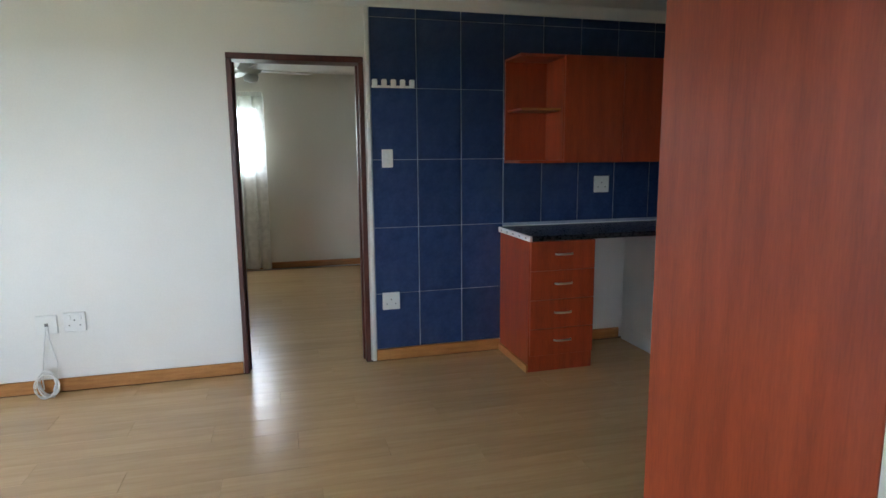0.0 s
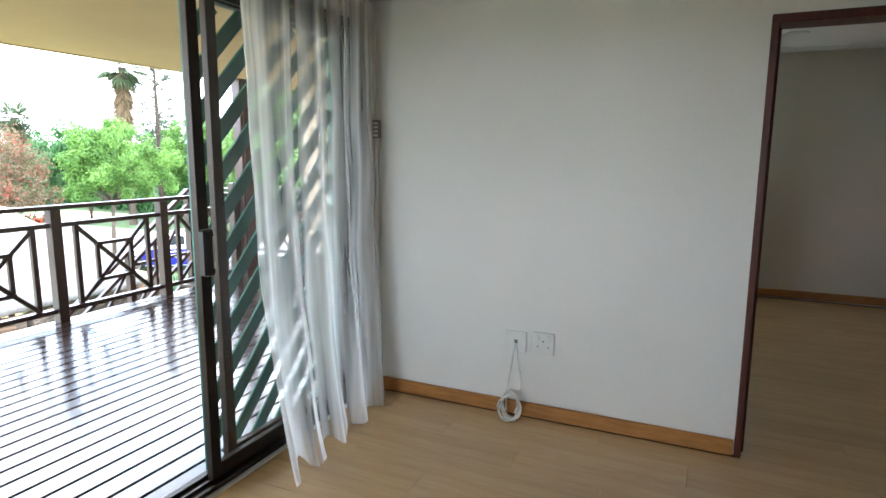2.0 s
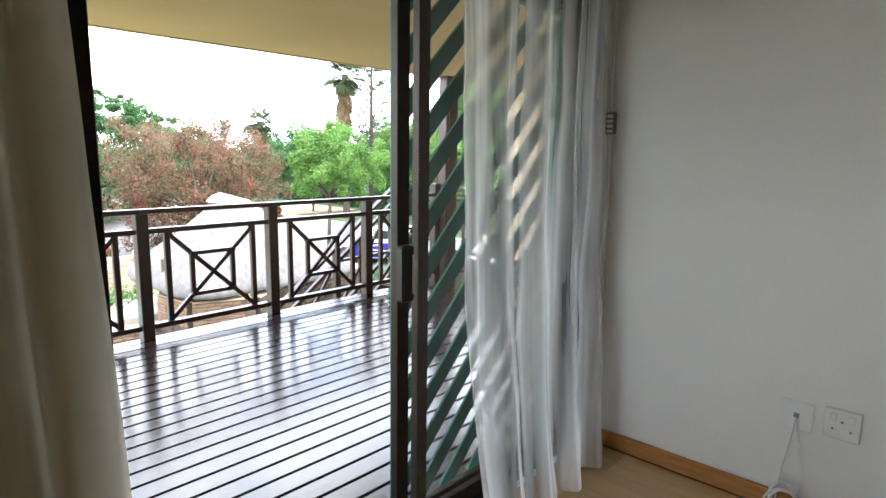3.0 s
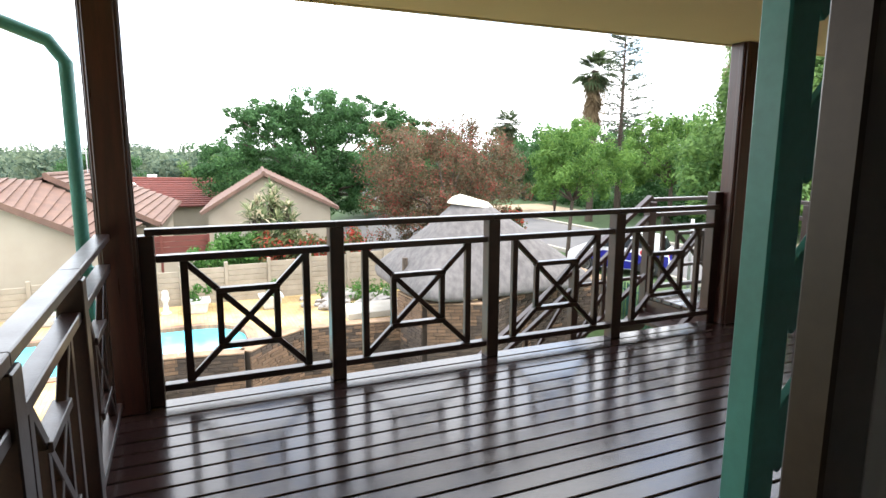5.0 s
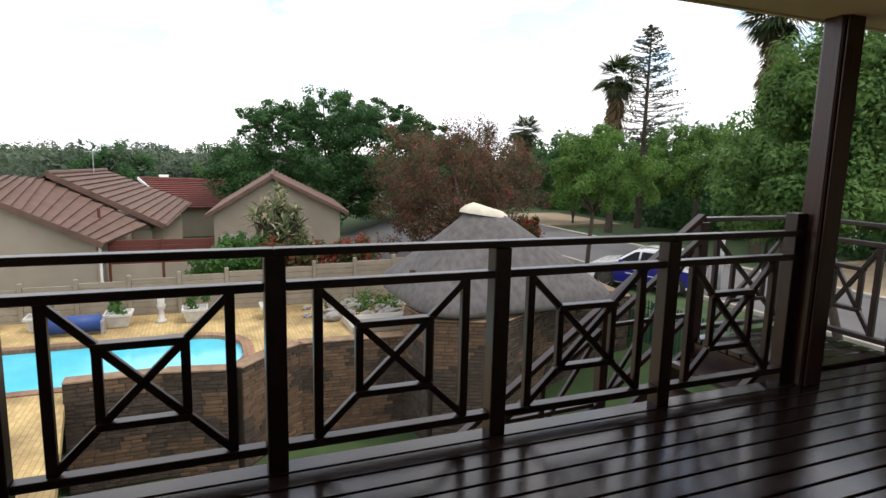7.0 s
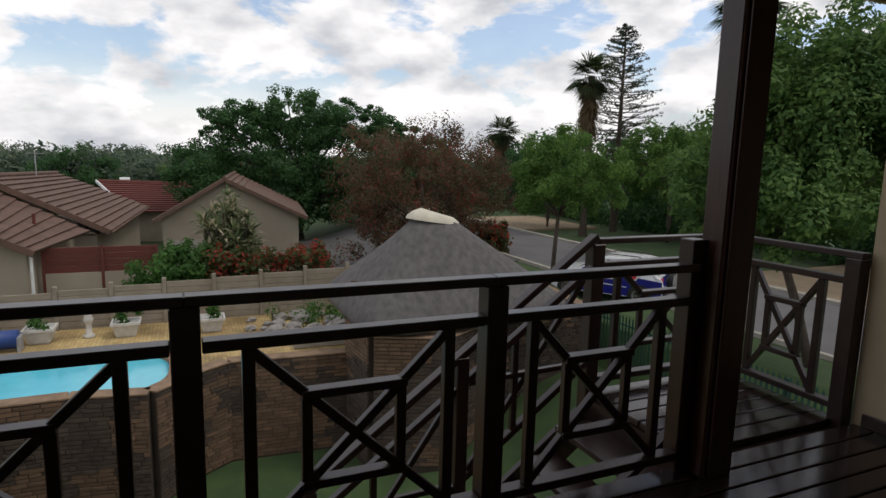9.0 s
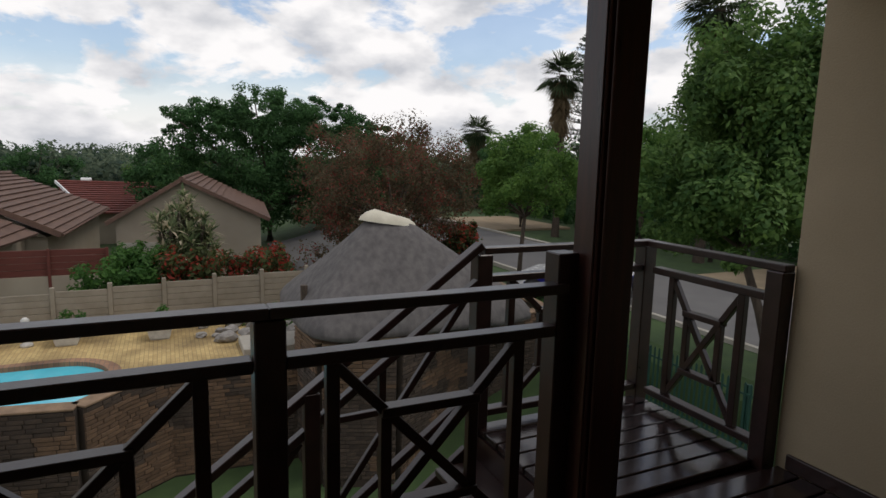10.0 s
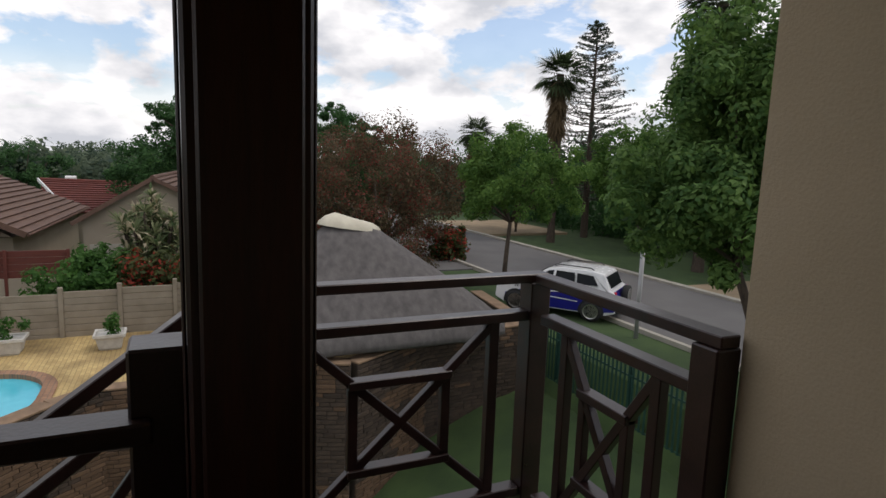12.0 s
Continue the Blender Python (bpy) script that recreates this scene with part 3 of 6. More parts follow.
structure("wall_lower_storey", box(-2.45, 4.6, -2.8, 8.2, -6.4, -0.21), M_OUTWALL, "beige plastered lower storey", "wall")
structure("baseboard_balcony", box(-5.62, -2.4, 8.075, 8.098, DZ, DZ + 0.08, 0.004), M_RAIL, "dark timber skirting on the outside wall", "skirting")


def rail_bay(par, p, q, zb, ext=0.0):
    """One bay between two posts: cap rail, second rail, foot rail, two balusters, the small square and its four diagonals."""
    p, q = Vector(p), Vector(q)
    d = (q - p)
    n = d.length
    a = d / n
    at = lambda s, z: p + a * s + Vector((0, 0, zb + z))
    part("top_rail", beam(at(0, 1.062), at(n + ext, 1.062), 0.076, 0.038), M_RAIL, par)
    part("middle_rail", beam(at(0.05, 0.90), at(n - 0.05, 0.90), 0.07, 0.042), M_RAIL, par)
    part("foot_rail", beam(at(0.05, 0.10), at(n - 0.05, 0.10), 0.07, 0.042), M_RAIL, par)
    s0, s1 = 0.20, n - 0.20
    for s in (s0, s1):
        part("baluster", beam(at(s, 0.122), at(s, 0.878), 0.04, 0.045, 0.003, up=a), M_RAIL, par)
    i0, i1 = s0 + (s1 - s0) * 0.262, s0 + (s1 - s0) * 0.738
    zl, zh = 0.122 + 0.756 * 0.262, 0.122 + 0.756 * 0.738
    for s in (i0, i1):
        part("square_side", beam(at(s, zl), at(s, zh), 0.034, 0.04, 0.003, up=a), M_RAIL, par)
    for z in (zl, zh):
        part("square_bar", beam(at(i0 - 0.02, z), at(i1 + 0.02, z), 0.06, 0.034, 0.003), M_RAIL, par)
    part("diagonal", beam(at(s0, 0.125), at(s1, 0.875), 0.036, 0.036, 0.003), M_RAIL, par)
    part("diagonal", beam(at(s0, 0.875), at(s1, 0.125), 0.034, 0.036, 0.003), M_RAIL, par)


def rail_post(par, x, y, zb, top=1.0425):
    part("post", box(x - 0.048, x + 0.048, y - 0.048, y + 0.048, zb - 0.12, zb + top, 0.005), M_RAIL, par)


RX = -5.62
west_rail = thing("balcony_railing", (RX, 4.2, DZ), "dark varnished timber balcony railing with crossed panels", "railing", "balcony railings")
ys = [2.02, 3.15, 4.33, 5.505, 6.615]
for y0, y1 in zip(ys, ys[1:]):
    rail_bay(west_rail, (RX, y0, 0), (RX, y1, 0), DZ)
for y in ys[1:4]:
    rail_post(west_rail, RX, y, DZ)
rail_post(west_rail, RX, ys[0], DZ)
rail_post(west_rail, RX - 0.035, ys[4] + 0.012, DZ, 1.195)
south_rail = thing("balcony_railing", (-4.0, 1.82, DZ), "dark varnished timber balcony end railing with crossed panels", "railing", "balcony railings")
for x0, x1 in ((-5.46, -4.4), (-4.4, -3.35), (-3.35, -2.45)):
    rail_bay(south_rail, (x0, 1.82, 0), (x1, 1.82, 0), DZ)
for x in (-4.4, -3.35, -2.46):
    rail_post(south_rail, x, 1.82, DZ)
landing_rail = thing("landing_railing", (-6.68, 7.4, DZ), "dark varnished timber railing around the stair landing", "railing", "balcony railings")
rail_bay(landing_rail, (-6.68, 6.84, 0), (-6.68, 8.06, 0), DZ - 0.022, 0.045)
rail_bay(landing_rail, (-6.63, 8.06, 0), (-5.74, 8.06, 0), DZ - 0.022, 0.045)
for x, y in ((-6.68, 6.84), (-6.68, 8.06), (-5.74, 8.055)):
    rail_post(landing_rail, x, y, DZ - 0.022)


def big_post(x, y):
    t = thing("roof_post", (x, y, DZ), "thick dark mahogany roof post with grooved edges", "post", "roof posts")
    part("core", box(x - 0.07, x + 0.07, y - 0.094, y + 0.094, DZ - 0.1, 2.37, 0.006), M_POST, t)
    for sx in (-1, 1):
        part("facing_board", box(x + sx * 0.072, x + sx * 0.088, y - 0.077, y + 0.077, DZ, 2.37, 0.005), M_POST, t)
    for sy in (-1, 1):
        part("corner_bead", box(x + 0.02, x + 0.06, y + sy * 0.095, y + sy * 0.101, DZ, 2.37, 0.003), M_POST, t)
    return t


big_post(-5.58, 6.763)
big_post(-5.58, 1.885)

# stairs from the landing down to the lawn
stair = thing("garden_stair", (-6.2, 5.0, -6.0), "dark timber garden stair with railings", "stair")
RISE, RUN, TOPY = 0.185, 0.25, 6.80
nstep = 31
for i in range(1, nstep):
    part("tread", box(-6.62, -5.78, TOPY - RUN * i, TOPY - RUN * (i - 1) + 0.02, DZ - RISE * i - 0.04, DZ - RISE * i, 0.004), M_RAIL, stair)
down = lambda x, s, z: (x, TOPY - s, DZ - s * RISE / RUN + z)
L = RUN * (nstep - 1)
for x in (-6.66, -5.76):
    part("stringer", beam(down(x, -0.02, -0.22), down(x, L, -0.22), 0.045, 0.24), M_RAIL, stair)
    for z, w in ((1.06, 0.075), (0.86, 0.055), (0.22, 0.055)):
        if x > -6 and z > 0.3:
            continue
        part("handrail" if z > 1 else "lower_rail", beam(down(x, -0.02, z), down(x, L, z), w, 0.042), M_RAIL, stair)
    if x < -6:
        for k in range(1, 8):
            s = L * k / 8
            part("stair_post", box(x - 0.04, x + 0.04, TOPY - s - 0.04, TOPY - s + 0.04, DZ - s * RISE / RUN - 0.3, DZ - s * RISE / RUN + 1.05, 0.004), M_RAIL, stair)
            part("baluster", box(x - 0.018, x + 0.018, TOPY - s + 0.36, TOPY - s + 0.40, DZ - (s - 0.38) * RISE / RUN + 0.2, DZ - (s - 0.38) * RISE / RUN + 0.86, 0.003), M_RAIL, stair)

for k in range(8):
    s0, s1 = L * k / 8 + 0.06, L * (k + 1) / 8 - 0.06
    part("diagonal", beam(down(-6.66, s0, 0.25), down(-6.66, s1, 0.83), 0.034, 0.036, 0.003), M_RAIL, stair)
    part("diagonal", beam(down(-6.66, s0, 0.83), down(-6.66, s1, 0.25), 0.032, 0.036, 0.003), M_RAIL, stair)

# green downpipe hanging from the gutter beyond the end railing
pipe = thing("downpipe", (-5.85, 1.45, -6.0), "dark green round rainwater downpipe", "downpipe")
part("pipe", tube([(-5.95, 0.3, 2.52), (-5.95, 0.6, 2.44), (-5.95, 1.3, 2.17), (-5.95, 1.58, 2.06), (-5.95, 1.66, 1.94), (-5.95, 1.66, 0.5), (-5.95, 1.66, -6.0)], 0.04, 12), M_GREEN, pipe, smooth=True)
part("bracket", tube([(-5.95, 1.66, 0.68), (-5.95, 1.66, 0.72)], 0.05, 12), M_GREEN, pipe)

# ---------------------------------------------------------------- ground


def smooth01(a, b, v):
    t = min(1.0, max(0.0, (v - a) / (b - a)))
    return t * t * (3 - 2 * t)


LAWN, STREET, TERR = -6.2, -3.05, -4.05


def ground_z(x, y):
    z = LAWN + (LAWN * 0 + 1.7) * smooth01(9.0, 15.2, y)
    z += (-3.12 - (LAWN + 1.7)) * smooth01(15.5, 16.2, y)
    back = smooth01(-19.2, -20.6, x) if x > -20.6 else 1.0
    lot = -4.35 + 1.2 * smooth01(11, 17, y)
    z = z * (1 - back) + lot * back
    return z


gx = sorted({*np.arange(-60, 14, 0.8).round(2), -3000, -1200, -500, -250, -150, -100, -80, 40, 100, 400, 1500, 3000})
gy = sorted({*np.arange(-14, 30, 0.6).round(2), -3000, -1200, -500, -200, -100, -60, -30, 40, 60, 100, 200, 500, 1500, 3000})
gv = [(float(x), float(y), ground_z(x, y)) for x in gx for y in gy]
ny = len(gy)
gf = [(i * ny + j, (i + 1) * ny + j, (i + 1) * ny + j + 1, i * ny + j + 1) for i in range(len(gx) - 1) for j in range(ny - 1)]
ground = structure("ground", (gv, [], gf), M_LAWN, "mown green lawn and garden ground to the horizon", "ground")
structure("road", box(-160, 60, 18.57, 24.4, STREET - 0.3, STREET - 0.02), M_ASPHALT, "grey asphalt suburban street", "road")
structure("kerb_near", box(-160, 60, 18.40, 18.56, STREET - 0.3, STREET + 0.06, 0.01), M_CONC, "pale concrete kerb", "kerb")
structure("kerb_far", box(-160, 60, 24.41, 24.7, STREET - 0.3, STREET + 0.08, 0.01), M_CONC, "pale concrete kerb", "kerb")
structure("driveway_far", box(-46, -37.5, 24.71, 31, STREET - 0.3, STREET + 0.05), M_SAND, "sandy driveway across the street", "driveway")
structure("driveway_near", box(-21.2, -8, 24.71, 36, STREET - 0.3, STREET + 0.05), M_SAND, "sandy brown driveway across the street", "driveway")
sx, sy = np.linspace(-44, -27, 22), np.linspace(11.2, 18.39, 14)
sv = [(float(x), float(y), ground_z(x, y) + dz) for dz in (0.06, -0.25) for x in sx for y in sy]
sn = len(sy)
sf = [(i * sn + j, (i + 1) * sn + j, (i + 1) * sn + j + 1, i * sn + j + 1) for i in range(len(sx) - 1) for j in range(sn - 1)]
rim = [i * sn for i in range(len(sx))] + list(range((len(sx) - 1) * sn + 1, len(sx) * sn)) + [i * sn + sn - 1 for i in range(len(sx) - 2, -1, -1)] + list(range(sn - 2, 0, -1))
sf += [(a, a + len(sx) * sn, b + len(sx) * sn, b) for a, b in zip(rim, rim[1:] + rim[:1])]
structure("side_road", (sv, [], sf), M_ASPHALT, "grey paved drive beside the cottages", "driveway")


def outline(points, z, hole=None, thick=0.25, material=None, name="", label="", category=""):
    """A flat slab with a free outline, and with a hole where one is given."""
    bm = bmesh.new()
    loops = []
    for pts in [points] + ([hole] if hole else []):
        vs = [bm.verts.new((x, y, z)) for x, y in pts]
        loops += [bm.edges.new((vs[i], vs[(i + 1) % len(vs)])) for i in range(len(vs))]
    fill = bmesh.ops.triangle_fill(bm, use_beauty=True, edges=loops)
    bmesh.ops.recalc_face_normals(bm, faces=bm.faces[:])
    if bm.faces[0].normal.z < 0:
        bmesh.ops.reverse_faces(bm, faces=bm.faces[:])
    got = bmesh.ops.extrude_face_region(bm, geom=bm.faces[:])
    bmesh.ops.translate(bm, verts=[v for v in got["geom"] if isinstance(v, bmesh.types.BMVert)], vec=(0, 0, -thick))
    bmesh.ops.recalc_face_normals(bm, faces=bm.faces[:])
    return bm


def rounded(cx0, cx1, cy0, cy1, r, n=8):
    pts = []
    for cx, cy, a0 in ((cx1 - r, cy1 - r, 0), (cx0 + r, cy1 - r, 90), (cx0 + r, cy0 + r, 180), (cx1 - r, cy0 + r, 270)):
        for k in range(n + 1):
            a = radians(a0 + 90 * k / n)
            pts.append((cx + r * math.cos(a), cy + r * math.sin(a)))
    return pts


WALLTOP = [(-17.25, -0.1), (-17.3, 1.9), (-17.0, 3.45), (-17.9, 4.25), (-18.5, 5.1), (-18.3, 8.2), (-16.7, 8.35), (-16.05, 9.9), (-17.3, 12.0), (-17.6, 15.2), (-21.6, 15.7)]
WALLCAP = [-3.57, -3.57, -3.57, -3.57, -3.57, -2.72, -2.72, -2.72, -2.72, -2.75]
terr_pts = [(-24.45, 16.0), (-24.45, -14), (-6, -14), (-6.5, 1.5)] + WALLTOP[:-2] + [(-18.7, 16.0)]
POOL = rounded(-21.4, -18.1, -9.0, 3.75, 1.3)
structure("terrace", outline(terr_pts, TERR, rounded(-21.7, -17.8, -9.3, 4.05, 1.6)), M_PAVER, "yellow brick paving around the swimming pool", "paving")
structure("pool_coping", outline(rounded(-21.698, -17.802, -9.298, 4.048, 1.598), TERR + 0.03, POOL, 0.2), M_COPING, "reddish brick coping around the pool", "pool coping")
structure("pool_water", outline(POOL, TERR - 0.09, None, 0.12), M_WATER, "bright turquoise pool water", "water")
structure("pool_floor", box(-21.9, -17.6, -9.5, 4.2, TERR - 1.6, TERR - 1.4), M_CONC, "pale pool floor", "pool")

for i, ((ax, ay), (bx, by)) in enumerate(zip(WALLTOP, WALLTOP[1:])):
    zt = WALLCAP[i]
    structure("wall_retaining_%d" % (i + 1), beam((ax, ay, (zt - 6.65) / 2), (bx, by, (zt - 6.65) / 2), 0.34, zt + 6.55, 0.02), M_RETAIN, "brown stacked slate brick retaining wall", "retaining wall")
    structure("trim_wall_cap_%d" % (i + 1), beam((ax, ay, zt - 0.025), (bx, by, zt - 0.025), 0.40, 0.05, 0.012), M_WALLCAP, "brown flat coping on the retaining wall", "wall coping")
# ---------------------------------------------------------------- plants


def leaf_cloud(centres, radii, per, size, rng, flat=0.0, droop=0.0):
    """Many small bent leaf quads scattered round clump centres."""
    centres = np.asarray(centres, float)
    n = len(centres) * per
    c = np.repeat(centres, per, axis=0)
    rad = np.repeat(np.asarray(radii, float), per)
    u = rng.normal(size=(n, 3))
    u /= np.linalg.norm(u, axis=1)[:, None]
    p = c + u * (rad * rng.uniform(0.25, 1.0, n) ** 0.6)[:, None] * np.array([1, 1, 1 - flat])
    nor = u * 1.0 + rng.normal(size=(n, 3)) * 0.38 + np.array([0, 0, 0.35])
    nor /= np.linalg.norm(nor, axis=1)[:, None]
    t = np.cross(nor, rng.normal(size=(n, 3)))
    t /= np.linalg.norm(t, axis=1)[:, None]
    b = np.cross(nor, t)
    s = size * rng.uniform(0.6, 1.35, n)[:, None]
    t, b = t * s, b * s * 0.55
    dz = np.zeros((n, 3))
    dz[:, 2] = -droop * s[:, 0]
    v = np.stack([p - t, p - b * 0.9, p + t + dz, p + b * 0.9], axis=1).reshape(-1, 3)
    f = np.arange(n * 4).reshape(-1, 4)
    return v.tolist(), [], f.tolist()


def clumps(cx, cy, cz, rx, ry, rz, n, rng, low=-0.75):
    """Clump centres in the outer part of an uneven ellipsoid."""
    out, rad = [], []
    while len(out) < n:
        u = rng.normal(size=3)
        u /= np.linalg.norm(u)
        if u[2] < low:
            continue
        k = rng.uniform(0.35, 1.0) ** 0.5
        k *= 0.84 + 0.42 * noise.noise(Vector((u[0] * 2.6 + cx, u[1] * 2.6 + cy, u[2] * 2.6)))
        out.append((cx + u[0] * rx * k, cy + u[1] * ry * k, cz + u[2] * rz * k))
        rad.append(rng.uniform(0.09, 0.24) * min(rx, rz))
    return out, rad


def tree(name, x, y, z0, top, cx, cy, rx, ry, rz, cz, mat, label, leaf=0.16, n=120, per=70, seed=1, trunk=0.16, lean=(0, 0), group="garden trees", low=-0.75, flat=0.0, lobes=None):
    rng = np.random.default_rng(seed)
    leaf, per = leaf * 0.52, int(per * 2.3)
    t = thing(name, (x, y, z0), label, "tree", group)
    if lobes:
        out, rad = [], []
        for dy, dz, ly, lz, share in lobes:
            o, r = clumps(cx, cy + dy, cz + dz, rx * min(1.0, ly / 4), ly, lz, int(n * share), rng, low)
            out, rad = out + o, rad + [min(0.9, q * 1.35) for q in r]
    else:
        out, rad = clumps(cx, cy, cz, rx, ry, rz, n, rng, low)
    bm = bmesh.new()
    fork = Vector((x + lean[0], y + lean[1], z0 + (cz - rz * 0.45 - z0) * 0.8))
    tube([(x, y, z0 - 0.3), Vector((x, y, z0)).lerp(fork, 0.5) + Vector((0.05, -0.04, 0)), fork], trunk, 9, bm, trunk * 0.7)
    for k in range(0, len(out), max(1, len(out) // 18)):
        q = Vector(out[k])
        mid = fork.lerp(q, 0.5) + Vector((0, 0, rz * 0.10))
        tube([fork, mid, q], trunk * 0.42, 5, bm, trunk * 0.08)
    part("trunk", bm, M_BARK, t, smooth=True)
    part("crown", leaf_cloud(out, rad, per, leaf, rng, flat=flat), mat, t)
    return t


tree("feathery_tree", -45.2, 11.6, -4.3, 6, -45.2, 11.2, 4.6, 7.4, 4.5, 1.0, L_BIG, "large dark green feathery spreading tree", 0.19, 1100, 46, 3, 0.36, low=-0.8, flat=0.3, lobes=((-3.2, 2.3, 3.4, 1.9, 0.10), (0.4, 3.1, 4.2, 2.0, 0.13), (4.0, 2.6, 3.8, 1.9, 0.10), (6.6, 1.9, 2.6, 1.6, 0.06), (-5.8, -0.8, 3.0, 2.6, 0.08), (-1.4, 0.2, 4.6, 3.2, 0.15), (3.4, 0.2, 4.8, 3.2, 0.15), (-1.0, -2.6, 5.0, 2.4, 0.12), (4.8, -2.6, 3.8, 2.4, 0.11)))
tree("rust_tree", -31.0, 15.4, -3.3, 3.4, -31.0, 15.1, 4.4, 5.2, 4.1, -0.4, L_RUST, "broad tree with rust brown leaves and red blossom", 0.13, 280, 85, 5, 0.25, low=-1)
tree("street_tree", -22.6, 17.3, -3.1, 3.5, -22.6, 17.7, 2.35, 2.5, 2.1, 0.95, L_BRIGHT, "fresh green street tree with a slender trunk", 0.12, 150, 80, 7, 0.10, lean=(-0.2, 0.3))
tree("maple_tree", -12.15, 17.55, -3.12, 5, -12.6, 17.35, 4.2, 3.1, 2.9, 1.6, L_MAPLE, "large leafy green maple tree beside the street", 0.135, 260, 150, 9, 0.12, lean=(-0.75, -0.55), low=-0.75, lobes=((0.2, 0.2, 2.9, 2.5, 0.4), (-1.5, -0.9, 2.2, 1.6, 0.2), (-0.3, 1.6, 2.0, 1.7, 0.2), (1.4, 1.2, 2.4, 2.2, 0.2)))
tree("garden_tree", -24.0, 29.2, -3.1, 4, -24.0, 29.2, 3.7, 3.7, 2.7, 1.4, L_MAPLE, "rounded green tree across the street", 0.16, 150, 75, 11, 0.16)
tree("garden_tree", -30.5, 30.8, -3.1, 4, -30.5, 30.8, 4.2, 3.9, 2.8, 1.2, L_BRIGHT, "rounded green tree across the street", 0.17, 150, 75, 13, 0.18)
tree("garden_tree", -38.5, 27.5, -3.2, 4, -38.5, 27.5, 3.8, 3.6, 3.0, 0.5, L_BIG, "dark green tree across the street", 0.18, 130, 75, 15, 0.18)
tree("garden_tree", -17.6, 30.4, -3.1, 4, -17.6, 30.4, 4.2, 4.0, 3.4, 2.0, L_MAPLE, "tall green tree across the street", 0.16, 170, 75, 17, 0.2)
tree("garden_tree", -42.0, 19.5, -3.4, 3, -42.0, 19.5, 3.4, 3.6, 3.0, 0.6, L_BIG, "dark green tree behind the rust coloured one", 0.18, 120, 75, 19, 0.2)
tree("garden_tree", -62.0, -4.5, -4.3, 1, -62, -4.5, 4.4, 4.6, 3.2, -1.2, L_BIG, "dark green tree behind the cottages", 0.2, 130, 70, 21, 0.2)
tree("garden_tree", -60.0, 6.0, -4.3, 1, -60, 6.2, 3.4, 4.2, 2.8, -1.0, L_MAPLE, "fresh green tree behind the cottages", 0.2, 120, 70, 23, 0.2)


def conifer(x, y, z0, top):
    rng = np.random.default_rng(31)
    t = thing("conifer", (x, y, z0), "tall sparse dark conifer", "tree", "garden trees")
    bm = tube([(x, y, z0 - 0.3), (x, y, (z0 + top) / 2), (x, y, top)], 0.26, 8, r_end=0.03)
    cs, rs = [], []
    for k in range(210):
        f = k / 210
        z = z0 + 2.5 + (top - z0 - 2.6) * f
        ln = (3.9 * (1 - f) ** 0.7 + 0.35) * rng.uniform(0.65, 1.1)
        a = k * 2.4 + rng.uniform(-0.4, 0.4)
        q = Vector((x + ln * math.cos(a), y + ln * math.sin(a), z + ln * rng.uniform(0.0, 0.34)))
        tube([(x, y, z), Vector((x, y, z)).lerp(q, 0.5) + Vector((0, 0, -0.06 * ln)), q], 0.034, 4, bm, 0.010)
        for s in np.linspace(0.35, 1.0, 7):
            p = Vector((x, y, z)).lerp(q, s)
            cs.append((p.x, p.y, p.z - 0.05))
            rs.append(rng.uniform(0.08, 0.24))
    part("trunk", bm, M_BARK, t)
    part("crown", leaf_cloud(cs, rs, 10, 0.065, rng, flat=0.35, droop=0.3), L_PINE, t)


conifer(-36.0, 31.2, -3.2, 10.6)


def palm(x, y, z0, top, size, seed, label, skirt=1.3):
    rng = np.random.default_rng(seed)
    t = thing("palm", (x, y, z0), label, "palm tree", "palms")
    part("trunk", tube([(x, y, z0 - 0.3), (x + 0.1, y, (z0 + top) / 2), (x, y, top)], 0.22 * size, 10, r_end=0.17 * size), M_BARK, t)
    for nm, cnt, lo, hi, mat in (("crown", 54, -1.05, 1.2, L_PALM), ("dry_skirt", 60, -1.5, -0.85, L_DRYFROND)):
        vs, fs = [], []
        for k in range(cnt):
            a, el = k * 2.4 + rng.uniform(-0.3, 0.3), rng.uniform(lo, hi)
            ln = size * rng.uniform(0.9, 1.35) * (1.0 if nm == "crown" else 0.85)
            d = Vector((math.cos(a) * math.cos(el), math.sin(a) * math.cos(el), math.sin(el)))
            base = Vector((x, y, top if nm == "crown" else top - size * skirt * k / cnt)) + d * ln * (0.45 if nm == "crown" else 0.3)
            side = d.cross(Vector((0, 0, 1))).normalized()
            for j in range(13):
                b = radians(-75 + 150 * j / 12)
                e = (d * math.cos(b) + side * math.sin(b)).normalized()
                tip = base + e * ln * 0.75 + Vector((0, 0, -0.16 * ln))
                midp = base + e * ln * 0.42
                w = e.cross(Vector((0.2, 0.1, 1))).normalized() * 0.045 * size
                i = len(vs)
                vs += [tuple(base), tuple(midp + w), tuple(tip), tuple(midp - w)]
                fs.append((i, i + 1, i + 2, i + 3))
        part(nm, (vs, [], fs), mat, t)


palm(-34.3, 27.4, -3.1, 6.75, 1.3, 41, "fan palm with a shaggy dry skirt", 2.3)
palm(-24.1, 28.5, -3.1, 8.6, 1.4, 43, "tall fan palm behind the maple", 1.9)
palm(-55.5, 33.0, -3.3, 4.4, 1.5, 45, "distant small fan palm")


